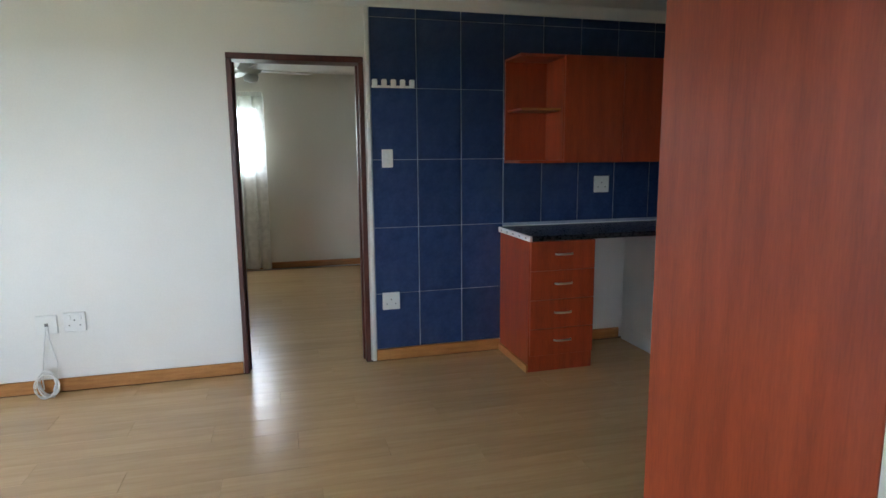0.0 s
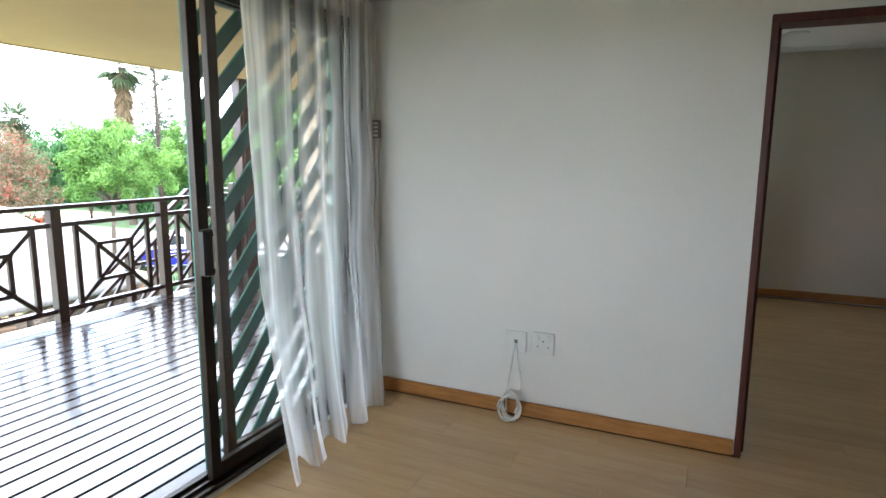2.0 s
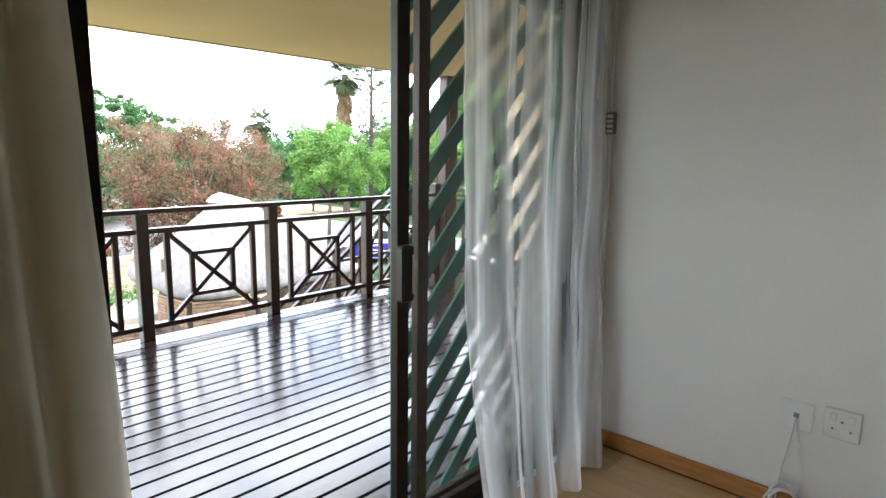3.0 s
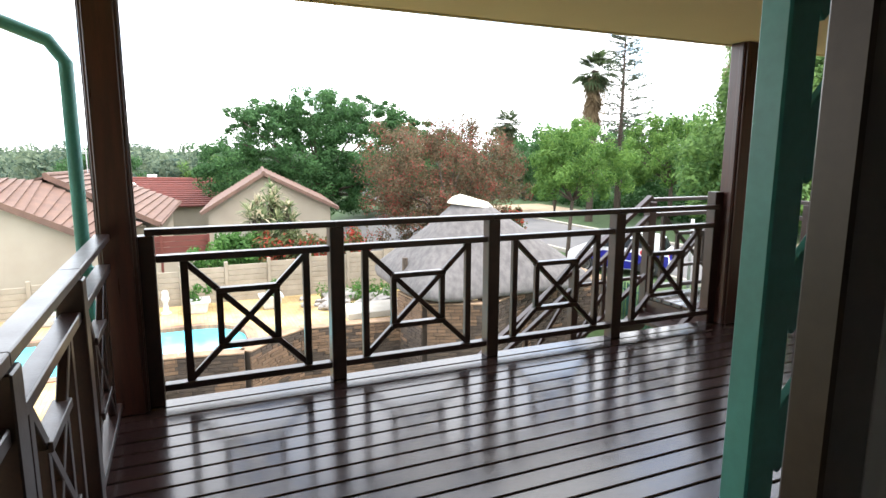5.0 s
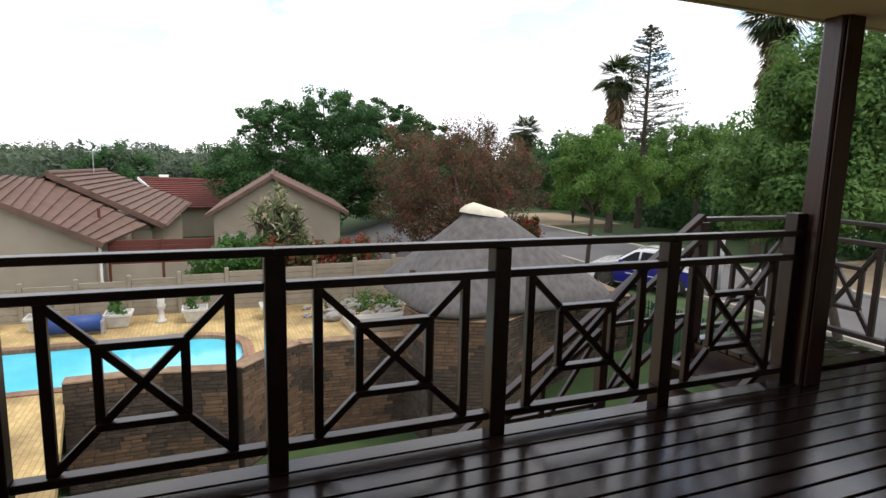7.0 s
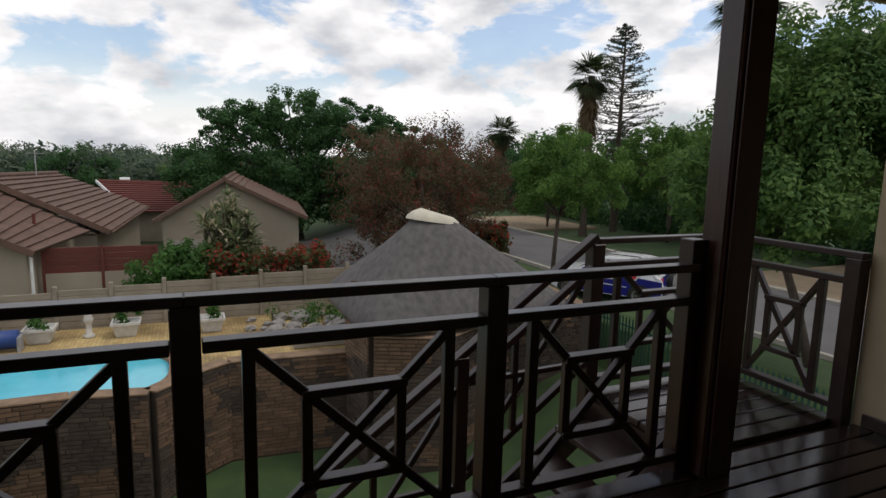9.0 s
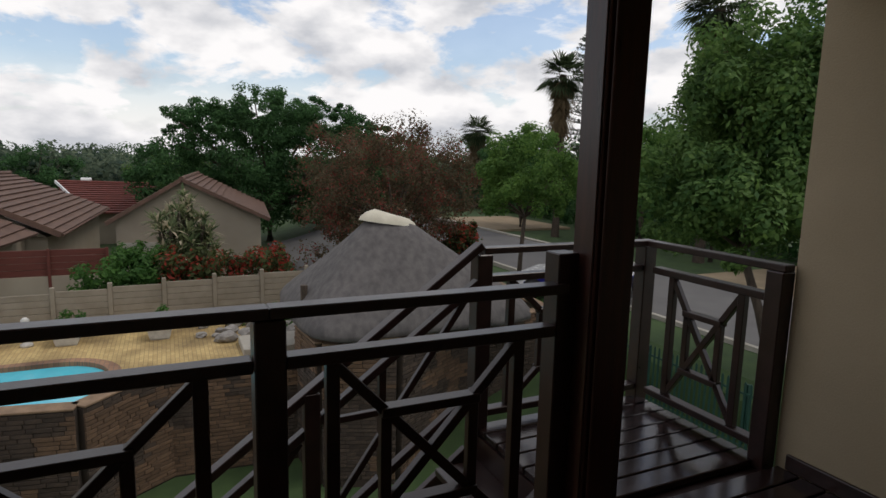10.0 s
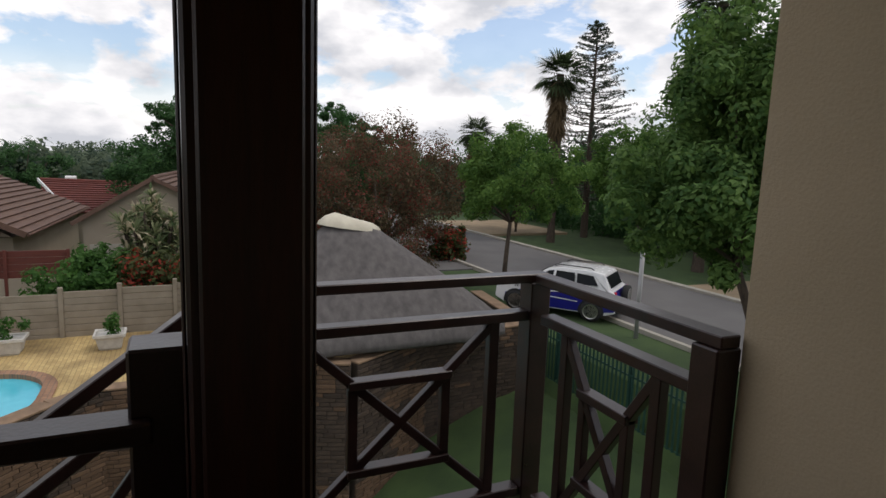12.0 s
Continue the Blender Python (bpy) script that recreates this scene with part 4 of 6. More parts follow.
def shrub(name, boxes, mat, label, leaf, n, per, seed):
    rng = np.random.default_rng(seed)
    cs, rs = [], []
    for x0, x1, y0, y1, z0, z1 in boxes:
        for _ in range(n):
            cs.append((rng.uniform(x0, x1), rng.uniform(y0, y1), z0 + (z1 - z0) * rng.uniform(0.05, 0.95)))
            rs.append(rng.uniform(0.25, 0.45))
    x0, x1, y0, y1, z0, z1 = boxes[0]
    t = thing(name, ((x0 + x1) / 2, (y0 + y1) / 2, z0), label, "shrub", "garden shrubs")
    bm = bmesh.new()
    for k in range(0, len(cs), 6):
        tube([(cs[k][0], cs[k][1], z0 - 0.1), cs[k]], 0.03, 5, bm, 0.01)
    part("stem_clump", bm, M_BARK, t)
    part("foliage", leaf_cloud(cs, rs, per, leaf, rng), mat, t)


shrub("hedge", [(-28.3, -26.0, 2.3, 5.2, -4.3, -2.35), (-28.8, -27.0, 3.6, 5.4, -4.3, -1.9)], L_SHRUB, "bright green leafy hedge behind the fence", 0.09, 70, 70, 51)
shrub("flowering_shrub", [(-27.5, -25.6, 5.0, 9.3, -4.3, -1.95)], L_REDSHRUB, "bushy shrub with red and orange flowers", 0.10, 130, 70, 52)
shrub("flowering_shrub", [(-30.5, -29.0, 17.6, 19.2, -3.2, -1.6)], L_REDSHRUB, "red flowering shrub by the street", 0.10, 60, 60, 53)
shrub("hedge", [(-26, -19.2, 15.6, 16.4, -3.9, -3.1)], L_SHRUB, "low dark green verge hedge beside the thatched roof", 0.09, 60, 60, 54)


def strap_plant(x, y, z0, h, seed):
    """Clump of stems with rosettes of long pale strap leaves."""
    rng = np.random.default_rng(seed)
    t = thing("strap_leaf_plant", (x, y, z0), "tall clump of pale strap leaved plants", "plant")
    bm, vs, fs = bmesh.new(), [], []
    for k in range(70):
        a, r = rng.uniform(0, 6.28), 1.15 * rng.uniform(0, 1) ** 0.6
        zt = z0 + h * (0.45 + 0.55 * rng.uniform(0, 1)) * (1 - 0.3 * r)
        q = Vector((x + r * math.cos(a), y + r * math.sin(a), zt))
        tube([(x + 0.3 * r * math.cos(a), y + 0.3 * r * math.sin(a), z0), q], 0.05, 5, bm, 0.03)
        for j in range(26):
            b, el = rng.uniform(0, 6.28), rng.uniform(-0.3, 1.4)
            d = Vector((math.cos(b) * math.cos(el), math.sin(b) * math.cos(el), math.sin(el)))
            ln = rng.uniform(0.4, 0.8)
            w = d.cross(Vector((0.1, 0.2, 1))).normalized() * 0.055
            m1, tip = q + d * ln * 0.55, q + d * ln + Vector((0, 0, -0.12))
            i = len(vs)
            vs += [tuple(q), tuple(m1 + w), tuple(tip), tuple(m1 - w)]
            fs.append((i, i + 1, i + 2, i + 3))
    part("stem_clump", bm, M_BARK, t)
    part("foliage", (vs, [], fs), L_ALOE, t)


strap_plant(-28.9, 5.8, -4.3, 4.45, 61)

# distant woods, as one mass
rng = np.random.default_rng(71)
cs, rs = [], []
for k in range(330):
    d = 58 + 130 * rng.uniform(0, 1) ** 1.3
    a = radians(rng.uniform(15, 125))
    bx, by = -4 - d * math.sin(a), 5 + d * math.cos(a)
    wide, hgt = rng.uniform(2.2, 4.6), rng.uniform(3.2, 6.4) * (0.7 + d / 250)
    for j in range(22):
        u = rng.normal(size=3)
        u /= np.linalg.norm(u)
        cs.append((bx + u[0] * wide, by + u[1] * wide, -4.2 + hgt * (0.5 + 0.46 * u[2])))
        rs.append(rng.uniform(0.7, 1.5))
tagged(part("distant_woods", leaf_cloud(cs, rs, 34, 0.3, rng), L_FAR), "belt of distant suburban trees, haze put into the leaf colour", "trees", kind="stuff")
cs, rs = [], []
for k in range(430):
    cs.append((-14 - rng.uniform(0, 47), 33.0 + rng.uniform(0, 5), -3.0 + rng.uniform(0, 1) ** 1.4 * 6.4))
    rs.append(rng.uniform(0.8, 1.5))
tagged(part("street_thicket", leaf_cloud(cs, rs, 70, 0.22, rng), L_BIG), "dark thicket of shrubs and trees behind the street", "trees", kind="stuff")

# ---------------------------------------------------------------- thatched shelter
LX, LY = -18.2, 10.4
lapa = thing("thatched_shelter", (LX, LY, -4.05), "round thatched garden shelter with a pale cement ridge cap", "shelter")


def thatch_cone():
    bm = bmesh.new()
    seg, rings = 72, []
    prof = [(0.0, -0.16), (0.2, -0.52), (0.4, -0.89), (0.6, -1.26), (0.8, -1.62), (1.0, -2.0), (1.14, -2.28), (1.19, -2.46), (1.19, -2.58), (1.12, -2.64), (0.85, -2.3)]
    for f, z in prof:
        ring = []
        e = 2.0 / (2.0 + 2.2 * f)
        for k in range(seg):
            a = 2 * math.pi * k / seg
            c, s = math.cos(a), math.sin(a)
            j = 1 + 0.03 * f * noise.noise(Vector((c * 4, s * 4, f * 3)))
            px = (0.34 + (1.5 if c > 0 else 2.6) * f) * j * math.copysign(abs(c) ** e, c)
            py = (0.62 + (2.65 if s > 0 else 1.55) * f) * j * math.copysign(abs(s) ** e, s)
            ring.append(bm.verts.new((LX + px, LY + py, z + 0.05 * f * noise.noise(Vector((a * 5, f * 2, 1.5))))))
        rings.append(ring)
    for r0, r1 in zip(rings, rings[1:]):
        for k in range(seg):
            bm.faces.new((r0[k], r1[k], r1[(k + 1) % seg], r0[(k + 1) % seg]))
    bm.faces.new(rings[0])
    bmesh.ops.recalc_face_normals(bm, faces=bm.faces[:])
    return bm


part("thatch", thatch_cone(), M_THATCH, lapa, smooth=True)
cap = bmesh.new()
seg = 28
rings = []
for r, z in ((0.50, -0.30), (0.47, -0.22), (0.32, -0.10), (0.10, -0.03)):
    rings.append([cap.verts.new((LX + (r * 0.85) * math.cos(2 * math.pi * k / seg), LY + (r + 0.24) * math.sin(2 * math.pi * k / seg) * (1.0 + 0.12 * math.sin(3 * k)), z + 0.1 + 0.10 * (-math.sin(2 * math.pi * k / seg)))) for k in range(seg)])
for r0, r1 in zip(rings, rings[1:]):
    for k in range(seg):
        cap.faces.new((r0[k], r0[(k + 1) % seg], r1[(k + 1) % seg], r1[k]))
cap.faces.new(rings[-1])
part("ridge_cap", cap, M_CAP, lapa, "pale cement ridge cap", smooth=True)
for k in range(8):
    a = 2 * math.pi * k / 8 + 0.2
    part("pole", tube([(LX + 1.5 * math.cos(a) - 0.3, LY + 2.2 * math.sin(a), -4.05), (LX + 1.5 * math.cos(a) - 0.3, LY + 2.2 * math.sin(a), -1.7)], 0.09, 8), M_BARK, lapa)

# ---------------------------------------------------------------- neighbouring houses


def tiled_slope(par, a, b, c, d, mat, rows):
    """A roof plane from eave a-b to ridge d-c, laid in overlapping courses."""
    a, b, c, d = (Vector(p) for p in (a, b, c, d))
    nor = (b - a).cross(d - a).normalized()
    if nor.z < 0:
        nor = -nor
    for i in range(rows):
        bm = bmesh.new()
        f0, f1 = i / rows, (i + 1.12) / rows
        p = [a.lerp(d, f0), b.lerp(c, f0), b.lerp(c, min(1, f1)), a.lerp(d, min(1, f1))]
        lift = [nor * 0.10, nor * 0.10, nor * 0.015, nor * 0.015]
        top = [bm.verts.new(q + l) for q, l in zip(p, lift)]
        bot = [bm.verts.new(q - nor * 0.02) for q in p]
        bm.faces.new(top)
        for k in range(4):
            bm.faces.new((top[k], bot[k], bot[(k + 1) % 4], top[(k + 1) % 4]))
        bmesh.ops.recalc_face_normals(bm, faces=bm.faces[:])
        part("tile_course", bm, mat, par)


def prism(pts, y0, y1, axis="y"):
    """A solid with the outline pts (u, z) pushed along an axis."""
    bm = bmesh.new()
    P = (lambda u, z, w: (u, w, z)) if axis == "y" else (lambda u, z, w: (w, u, z))
    lo = [bm.verts.new(P(u, z, y0)) for u, z in pts]
    hi = [bm.verts.new(P(u, z, y1)) for u, z in pts]
    n = len(pts)
    bm.faces.new(lo), bm.faces.new(hi[::-1])
    for k in range(n):
        bm.faces.new((lo[k], hi[k], hi[(k + 1) % n], lo[(k + 1) % n]))
    bmesh.ops.recalc_face_normals(bm, faces=bm.faces[:])
    return bm


def gable_house(name, x_front, x_back, y0, y1, yp, z0, ze, zr, mat, label, over=0.35, rows=14, skew=0.0):
    """Gable facing the garden (+x), the ridge running away from it."""
    h = thing(name, ((x_front + x_back) / 2, (y0 + y1) / 2, z0), label, "house", "neighbouring houses")
    sk = skew * (x_front - x_back)
    walls = prism([(y0, z0), (y1, z0), (y1, ze), (yp, zr - 0.12), (y0, ze)], x_back, x_front, "x")
    for v in walls.verts:
        v.co.y += skew * (x_front - v.co.x)
    part("wall", walls, M_HOUSE, h)
    k0, k1 = (zr - ze) / (yp - y0), (zr - ze) / (y1 - yp)
    e0, e1 = (y0 - over, ze - over * k0), (y1 + over, ze - over * k1)
    xf = x_front + 0.35
    tiled_slope(h, (xf, e0[0], e0[1]), (x_back, e0[0] + sk, e0[1]), (x_back, yp + sk, zr), (xf, yp, zr), mat, rows)
    tiled_slope(h, (xf, e1[0], e1[1]), (x_back, e1[0] + sk, e1[1]), (x_back, yp + sk, zr), (xf, yp, zr), mat, rows)
    for e in (e0, e1):
        part("barge_board", beam((xf + 0.02, e[0], e[1] + 0.0), (xf + 0.02, yp, zr + 0.0), 0.05, 0.16, 0.004), mat, h)
    part("ridge_tiles", tube([(xf, yp, zr + 0.04), (x_back, yp + sk, zr + 0.04)], 0.10, 8), mat, h)
    return h


cot = gable_house("cottage", -31.6, -41.0, 3.3, 9.1, 5.85, -4.35, -1.23, 0.37, M_ROOF, "cream gabled cottage with brown tiled roof", skew=0.12)
part("garage_door", box(-31.62, -31.57, 3.5, 5.2, -4.3, -2.3, 0.01), M_CONC, cot, "pale closed garage door")
red = thing("red_roof_house", (-49, 1, -4.35), "house with a dark red tiled roof and a pale barge board", "house", "neighbouring houses")
part("wall", box(-54.0, -46.6, -0.6, 5.6, -4.35, -2.3), M_HOUSE, red)
tiled_slope(red, (-46.0, -0.4, -2.35), (-46.0, 6.0, -2.35), (-50.6, 4.4, -0.75), (-50.6, -1.3, -0.6), M_ROOFRED, 14)
tiled_slope(red, (-55.2, -1.3, -2.35), (-55.2, 6.0, -2.35), (-50.6, 4.4, -0.75), (-50.6, -1.3, -0.6), M_ROOFRED, 14)
part("barge_board", beam((-50.4, -1.4, -0.55), (-45.6, 0.9, -2.25), 0.08, 0.2), M_PVC, red, "pale painted barge board")
part("ridge_tiles", tube([(-50.6, -1.3, -0.55), (-50.6, 4.4, -0.7)], 0.11, 8), M_ROOFRED, red)
gey = thing("solar_geyser", (-52.0, -1.4, -0.4), "white solar water tank on a roof", "water tank")
part("tank", tube([(-52, -0.1, -0.5), (-52, 0.55, -0.5)], 0.16, 12), M_PVC, gey)
part("bracket", box(-52.15, -51.85, 0.0, 0.4, -1.3, -0.7), M_GALV, gey)

big = thing("large_house", (-32, -4, -4.35), "cream house with a large brown tiled roof", "house", "neighbouring houses")
F1, F2, E2, B1 = (-32.2, -3.15, 0.32), (-33.0, 1.16, -2.05), (-44.0, 2.07, -1.84), (-43.0, -2.38, 0.16)
W1, W2, W3, W4 = (-27.8, -0.63, -2.11), (-32.3, 0.45, -1.95), (-32.3, -3.3, 0.08), (-28.0, -3.2, -0.86)
W5, W6 = (-32.3, -5.4, 0.3), (-28.1, -5.4, 0.21)
part("wall", outline([(-33.4, 0.6), (-43.5, 1.6), (-43.5, -6), (-33.4, -6)], -2.2, None, 2.15), M_HOUSE, big)
part("wing_wall", outline([(-28.15, -0.95), (-33.3, -0.2), (-33.3, -10.3), (-28.6, -10.3)], -2.15, None, 2.2), M_HOUSE, big)
tiled_slope(big, F2, E2, B1, F1, M_ROOF, 13)
tiled_slope(big, (-33.4, -8.0, -1.9), (-44.0, -7.4, -1.9), B1, F1, M_ROOF, 13)
tiled_slope(big, W1, W2, W3, W4, M_ROOF, 9)
tiled_slope(big, W4, W3, W5, W6, M_ROOF, 7)
tiled_slope(big, (-28.4, -10.6, -2.1), (-33.4, -10.6, -2.2), W5, W6, M_ROOF, 12)
part("barge_board", beam((F1[0] + 0.1, F1[1], F1[2]), (F2[0] + 0.1, F2[1], F2[2]), 0.06, 0.24), M_ROOF, big)
part("barge_board", beam((W1[0] + 0.1, W1[1], W1[2] - 0.03), (W4[0] + 0.1, W4[1], W4[2] - 0.03), 0.06, 0.24), M_ROOF, big)
part("barge_board", beam((W4[0] + 0.1, W4[1], W4[2] - 0.03), (W6[0] + 0.1, W6[1], W6[2] - 0.03), 0.06, 0.24), M_ROOF, big)
part("gutter", tube([(F2[0], F2[1] + 0.06, F2[2] - 0.02), (E2[0], E2[1] + 0.06, E2[2] - 0.02)], 0.06, 8), M_ROOF, big, "brown eaves gutter")
part("ridge_tiles", tube([(F1[0], F1[1], F1[2] + 0.06), (B1[0], B1[1], B1[2] + 0.06)], 0.11, 8), M_ROOF, big)
part("ridge_tiles", tube([(W6[0], W6[1], W6[2] + 0.06), (W5[0], W5[1], W5[2] + 0.06)], 0.11, 8), M_ROOF, big)


def gable(tri):
    """Triangular gable wall, 0.2 m thick."""
    g = bmesh.new()
    v = [g.verts.new((x + dx, y, z)) for dx in (0.0, -0.2) for x, y, z in tri]
    g.faces.new(v[:3]), g.faces.new(v[3:])
    for k in range(3):
        g.faces.new((v[k], v[(k + 1) % 3], v[3 + (k + 1) % 3], v[3 + k]))
    bmesh.ops.recalc_face_normals(g, faces=g.faces[:])
    part("gable", g, M_HOUSE, big)


gable(((-28.15, -0.95, -2.16), (-28.4, -5.4, 0.06), (-28.6, -10.3, -2.16)))
gable(((-33.2, 0.6, -2.15), (-33.0, -3.1, 0.12), (-33.3, -7.6, -1.95)))
part("downpipe", tube([(-28.05, -0.8, -2.2), (-28.05, -0.8, -4.3)], 0.05, 8), M_PVC, big, "pale downpipe on the corner of the wall")
part("vent_pipe", tube([(-30.4, -1.1, -1.8), (-30.4, -1.1, -0.95)], 0.06, 8), M_REDWALL, big)

carport = thing("carport_screen", (-28.8, 1.0, -4.35), "oxblood red boarded screen wall beside the house", "screen wall")
for k in range(4):
    part("board", box(-28.95, -28.88, -0.6, 3.2, -3.05 + 0.24 * k, -2.825 + 0.24 * k, 0.006), M_REDWALL, carport)
for y in (-0.6, 1.3, 3.15):
    part("post", box(-28.88, -28.78, y - 0.05, y + 0.05, -4.35, -2.06, 0.005), M_REDWALL, carport)
part("plinth", box(-29.0, -28.8, -0.6, 3.2, -4.35, -3.06), M_HOUSE, carport, "cream plastered plinth")
tele = thing("antenna_mast", (-36, -2.2, 0.5), "thin television antenna on the roof", "antenna")
part("mast", tube([(-36, -2.0, 0.3), (-36, -2.0, 1.4)], 0.025, 6), M_GALV, tele)
part("arm", tube([(-36, -2.35, 1.3), (-36, -1.65, 1.3)], 0.015, 6), M_GALV, tele)
far_house = gable_house("far_house", -78.0, -86.0, 4.5, 11.5, 8.0, -4.3, 0.2, 1.0, M_ROOFRED, "distant house with a red tiled roof")

# precast boundary fence: posts and slotted panels
fence = thing("boundary_fence", (-24.4, 4, TERR), "beige precast concrete panel fence behind the pool", "fence")
fz = lambda y: -2.83 + 0.038 * (y + 1.0)
for k in range(-9, 9):
    y = 0.5 + 1.52 * k
    z = fz(y)
    part("post", box(-24.47, -24.33, y - 0.065, y + 0.065, TERR - 0.3, z + 0.1, 0.012), M_FENCE, fence)
    for j in range(8):
        zz = z - 0.03 - 0.2 * j
        part("slat", box(-24.425, -24.375, y + 0.066, y + 1.454, zz - 0.192, zz, 0.012), M_FENCE, fence)


def planter(x, y, seed):
    rng = np.random.default_rng(seed)
    t = thing("planter", (x, y, TERR), "square white concrete planter with a green plant", "planter", "terrace planters")
    bm = bmesh.new()
    for r, z in ((0.22, 0), (0.25, 0.05), (0.31, 0.36), (0.36, 0.38), (0.36, 0.46), (0.31, 0.46), (0.29, 0.40)):
        [bm.verts.new((x + sx * r, y + sy * r * 1.1, TERR + z)) for sx, sy in ((-1, -1), (1, -1), (1, 1), (-1, 1))]
    bm.verts.ensure_lookup_table()
    for i in range(6):
        for k in range(4):
            bm.faces.new([bm.verts[j] for j in (i * 4 + k, i * 4 + (k + 1) % 4, i * 4 + 4 + (k + 1) % 4, i * 4 + 4 + k)])
    bm.faces.new([bm.verts[j] for j in (24, 25, 26, 27)])
    part("pot", bm, M_POT, t)
    part("plant", leaf_cloud([(x + rng.normal() * 0.1, y + rng.normal() * 0.12, TERR + 0.5 + 0.12 * k) for k in range(4)], [0.2] * 4, 80, 0.06, rng), L_SHRUB, t)


for i, (x, y) in enumerate(((-23.2, 2.5), (-22.95, 4.9), (-23.2, 0.3), (-23.4, -1.8))):
    planter(x, y, 80 + i)
urn = thing("garden_pedestal", (-23.3, 1.5, TERR), "small turned white garden pedestal ornament", "ornament")
part("body", lathe([(0.16, 0), (0.16, 0.08), (0.09, 0.12), (0.075, 0.4), (0.12, 0.5), (0.14, 0.56), (0.1, 0.64), (0.11, 0.78), (0.05, 0.84)], (-23.3, 1.5, TERR)), M_POT, urn, smooth=True)
cover = thing("pool_cover_roller", (-22.6, -0.9, TERR), "rolled blue pool cover on the paving", "pool cover")
part("roll", tube([(-22.6, -1.5, TERR + 0.32), (-22.6, -0.1, TERR + 0.32)], 0.26, 14), M_BLUEPL, cover, smooth=True)
part("stand", box(-22.8, -22.4, -1.58, -1.5, TERR, TERR + 0.4), M_GALV, cover)
part("stand", box(-22.8, -22.4, -0.1, -0.02, TERR, TERR + 0.4), M_GALV, cover)


def boulder(x, y, z, r, seed):
    rng = np.random.default_rng(seed)
    bm = bmesh.new()
    bmesh.ops.create_icosphere(bm, subdivisions=2, radius=1)
    for v in bm.verts:
        k = 0.8 + 0.4 * noise.noise(v.co * 1.3 + Vector((seed, 0, 0)))
        v.co = Vector((x + v.co.x * r * k, y + v.co.y * r * 1.3 * k, z + v.co.z * r * 0.7 * k + r * 0.4))
    tagged(part("rock", bm, M_ROCK), "rough grey garden rock on the terrace", "rock", "rockery")


rk = random.Random(5)
for i in range(26):
    boulder(rk.uniform(-23.6, -21.8), rk.uniform(6.0, 9.6), TERR, rk.uniform(0.12, 0.36), i)
shrub("rockery_plant", [(-23.5, -22.2, 6.4, 9.4, TERR, TERR + 0.55)], L_SHRUB, "low green plants among the rocks", 0.06, 18, 60, 55)
slab = thing("terrace_plinth", (-20.9, 8.0, TERR), "pale concrete plinth beside the thatched shelter", "plinth")
part("block", box(-21.6, -20.2, 7.0, 9.3, TERR, TERR + 0.22, 0.02), M_CONC, slab)

# palisade fence along the street verge
pal = thing("palisade_fence", (-14, 15.6, -4.4), "dark green steel palisade fence along the verge", "fence")
for z in (-4.15, -3.05):
    part("rail", beam((-19.5, 15.6, z), (-6.0, 15.6, z), 0.03, 0.045), M_PALISADE, pal)
for k in range(101):
    x = -19.5 + 0.135 * k
    zt = -2.78
    bm = bmesh.new()
    join(bm, prism([(x - 0.028, -4.45), (x + 0.028, -4.45), (x + 0.028, zt - 0.06), (x, zt), (x - 0.028, zt - 0.06)], 15.575, 15.583, "y"))
    part("pale", bm, M_PALISADE, pal)
for k in range(6):
    x = -19.5 + 2.7 * k
    part("post", box(x - 0.04, x + 0.04, 15.61, 15.69, -4.6, -2.85, 0.004), M_PALISADE, pal)
pole = thing("street_pole", (-16.5, 17.95, STREET), "grey galvanised steel street pole", "pole")
part("shaft", tube([(-16.5, 17.95, STREET - 0.2), (-16.5, 17.95, -0.75)], 0.06, 10), M_GALV, pole, smooth=True)

# ---------------------------------------------------------------- parked car
CAR = Matrix.Translation((-19.7, 17.75, STREET - 0.06)) @ Matrix.Rotation(radians(216), 4, "Z") @ Matrix.Diagonal((0.96, 0.98, 0.91, 1))
car = thing("car", (-19.7, 17.75, STREET - 0.06), "white compact car with dark blue printed wrap, parked on the verge", "car")
side = [(-1.98, 0.38), (-2.0, 0.75), (-1.93, 1.02), (-1.78, 1.10), (-1.55, 1.58), (-1.2, 1.64), (-0.2, 1.66), (0.25, 1.58), (0.95, 1.10), (1.75, 0.98), (1.97, 0.78), (2.0, 0.4), (1.7, 0.26), (-1.7, 0.26)]


def carpart(name, bm, mat, parent=car, label="", smooth=False):
    bm.transform(CAR)
    return part(name, bm, mat, parent, label, smooth)


def car_body():
    bm = bmesh.new()
    rows = []
    for w in (-0.86, -0.82, 0.82, 0.86):
        inset = abs(w) > 0.83
        rows.append([bm.verts.new((x * (0.985 if inset else 1), (w if z < 1.05 else w * (1 - 0.18 * (z - 1.05) / 0.6)), z - (0.03 if inset and z > 1.5 else 0))) for x, z in side])
    n = len(side)
    for r0, r1 in zip(rows, rows[1:]):
        for k in range(n):
            bm.faces.new((r0[k], r0[(k + 1) % n], r1[(k + 1) % n], r1[k]))
    bm.faces.new(rows[0][::-1]), bm.faces.new(rows[-1])
    bmesh.ops.recalc_face_normals(bm, faces=bm.faces[:])
    return bevel(bm, 0.035, 2)


body = carpart("body", car_body(), M_CARWHITE)


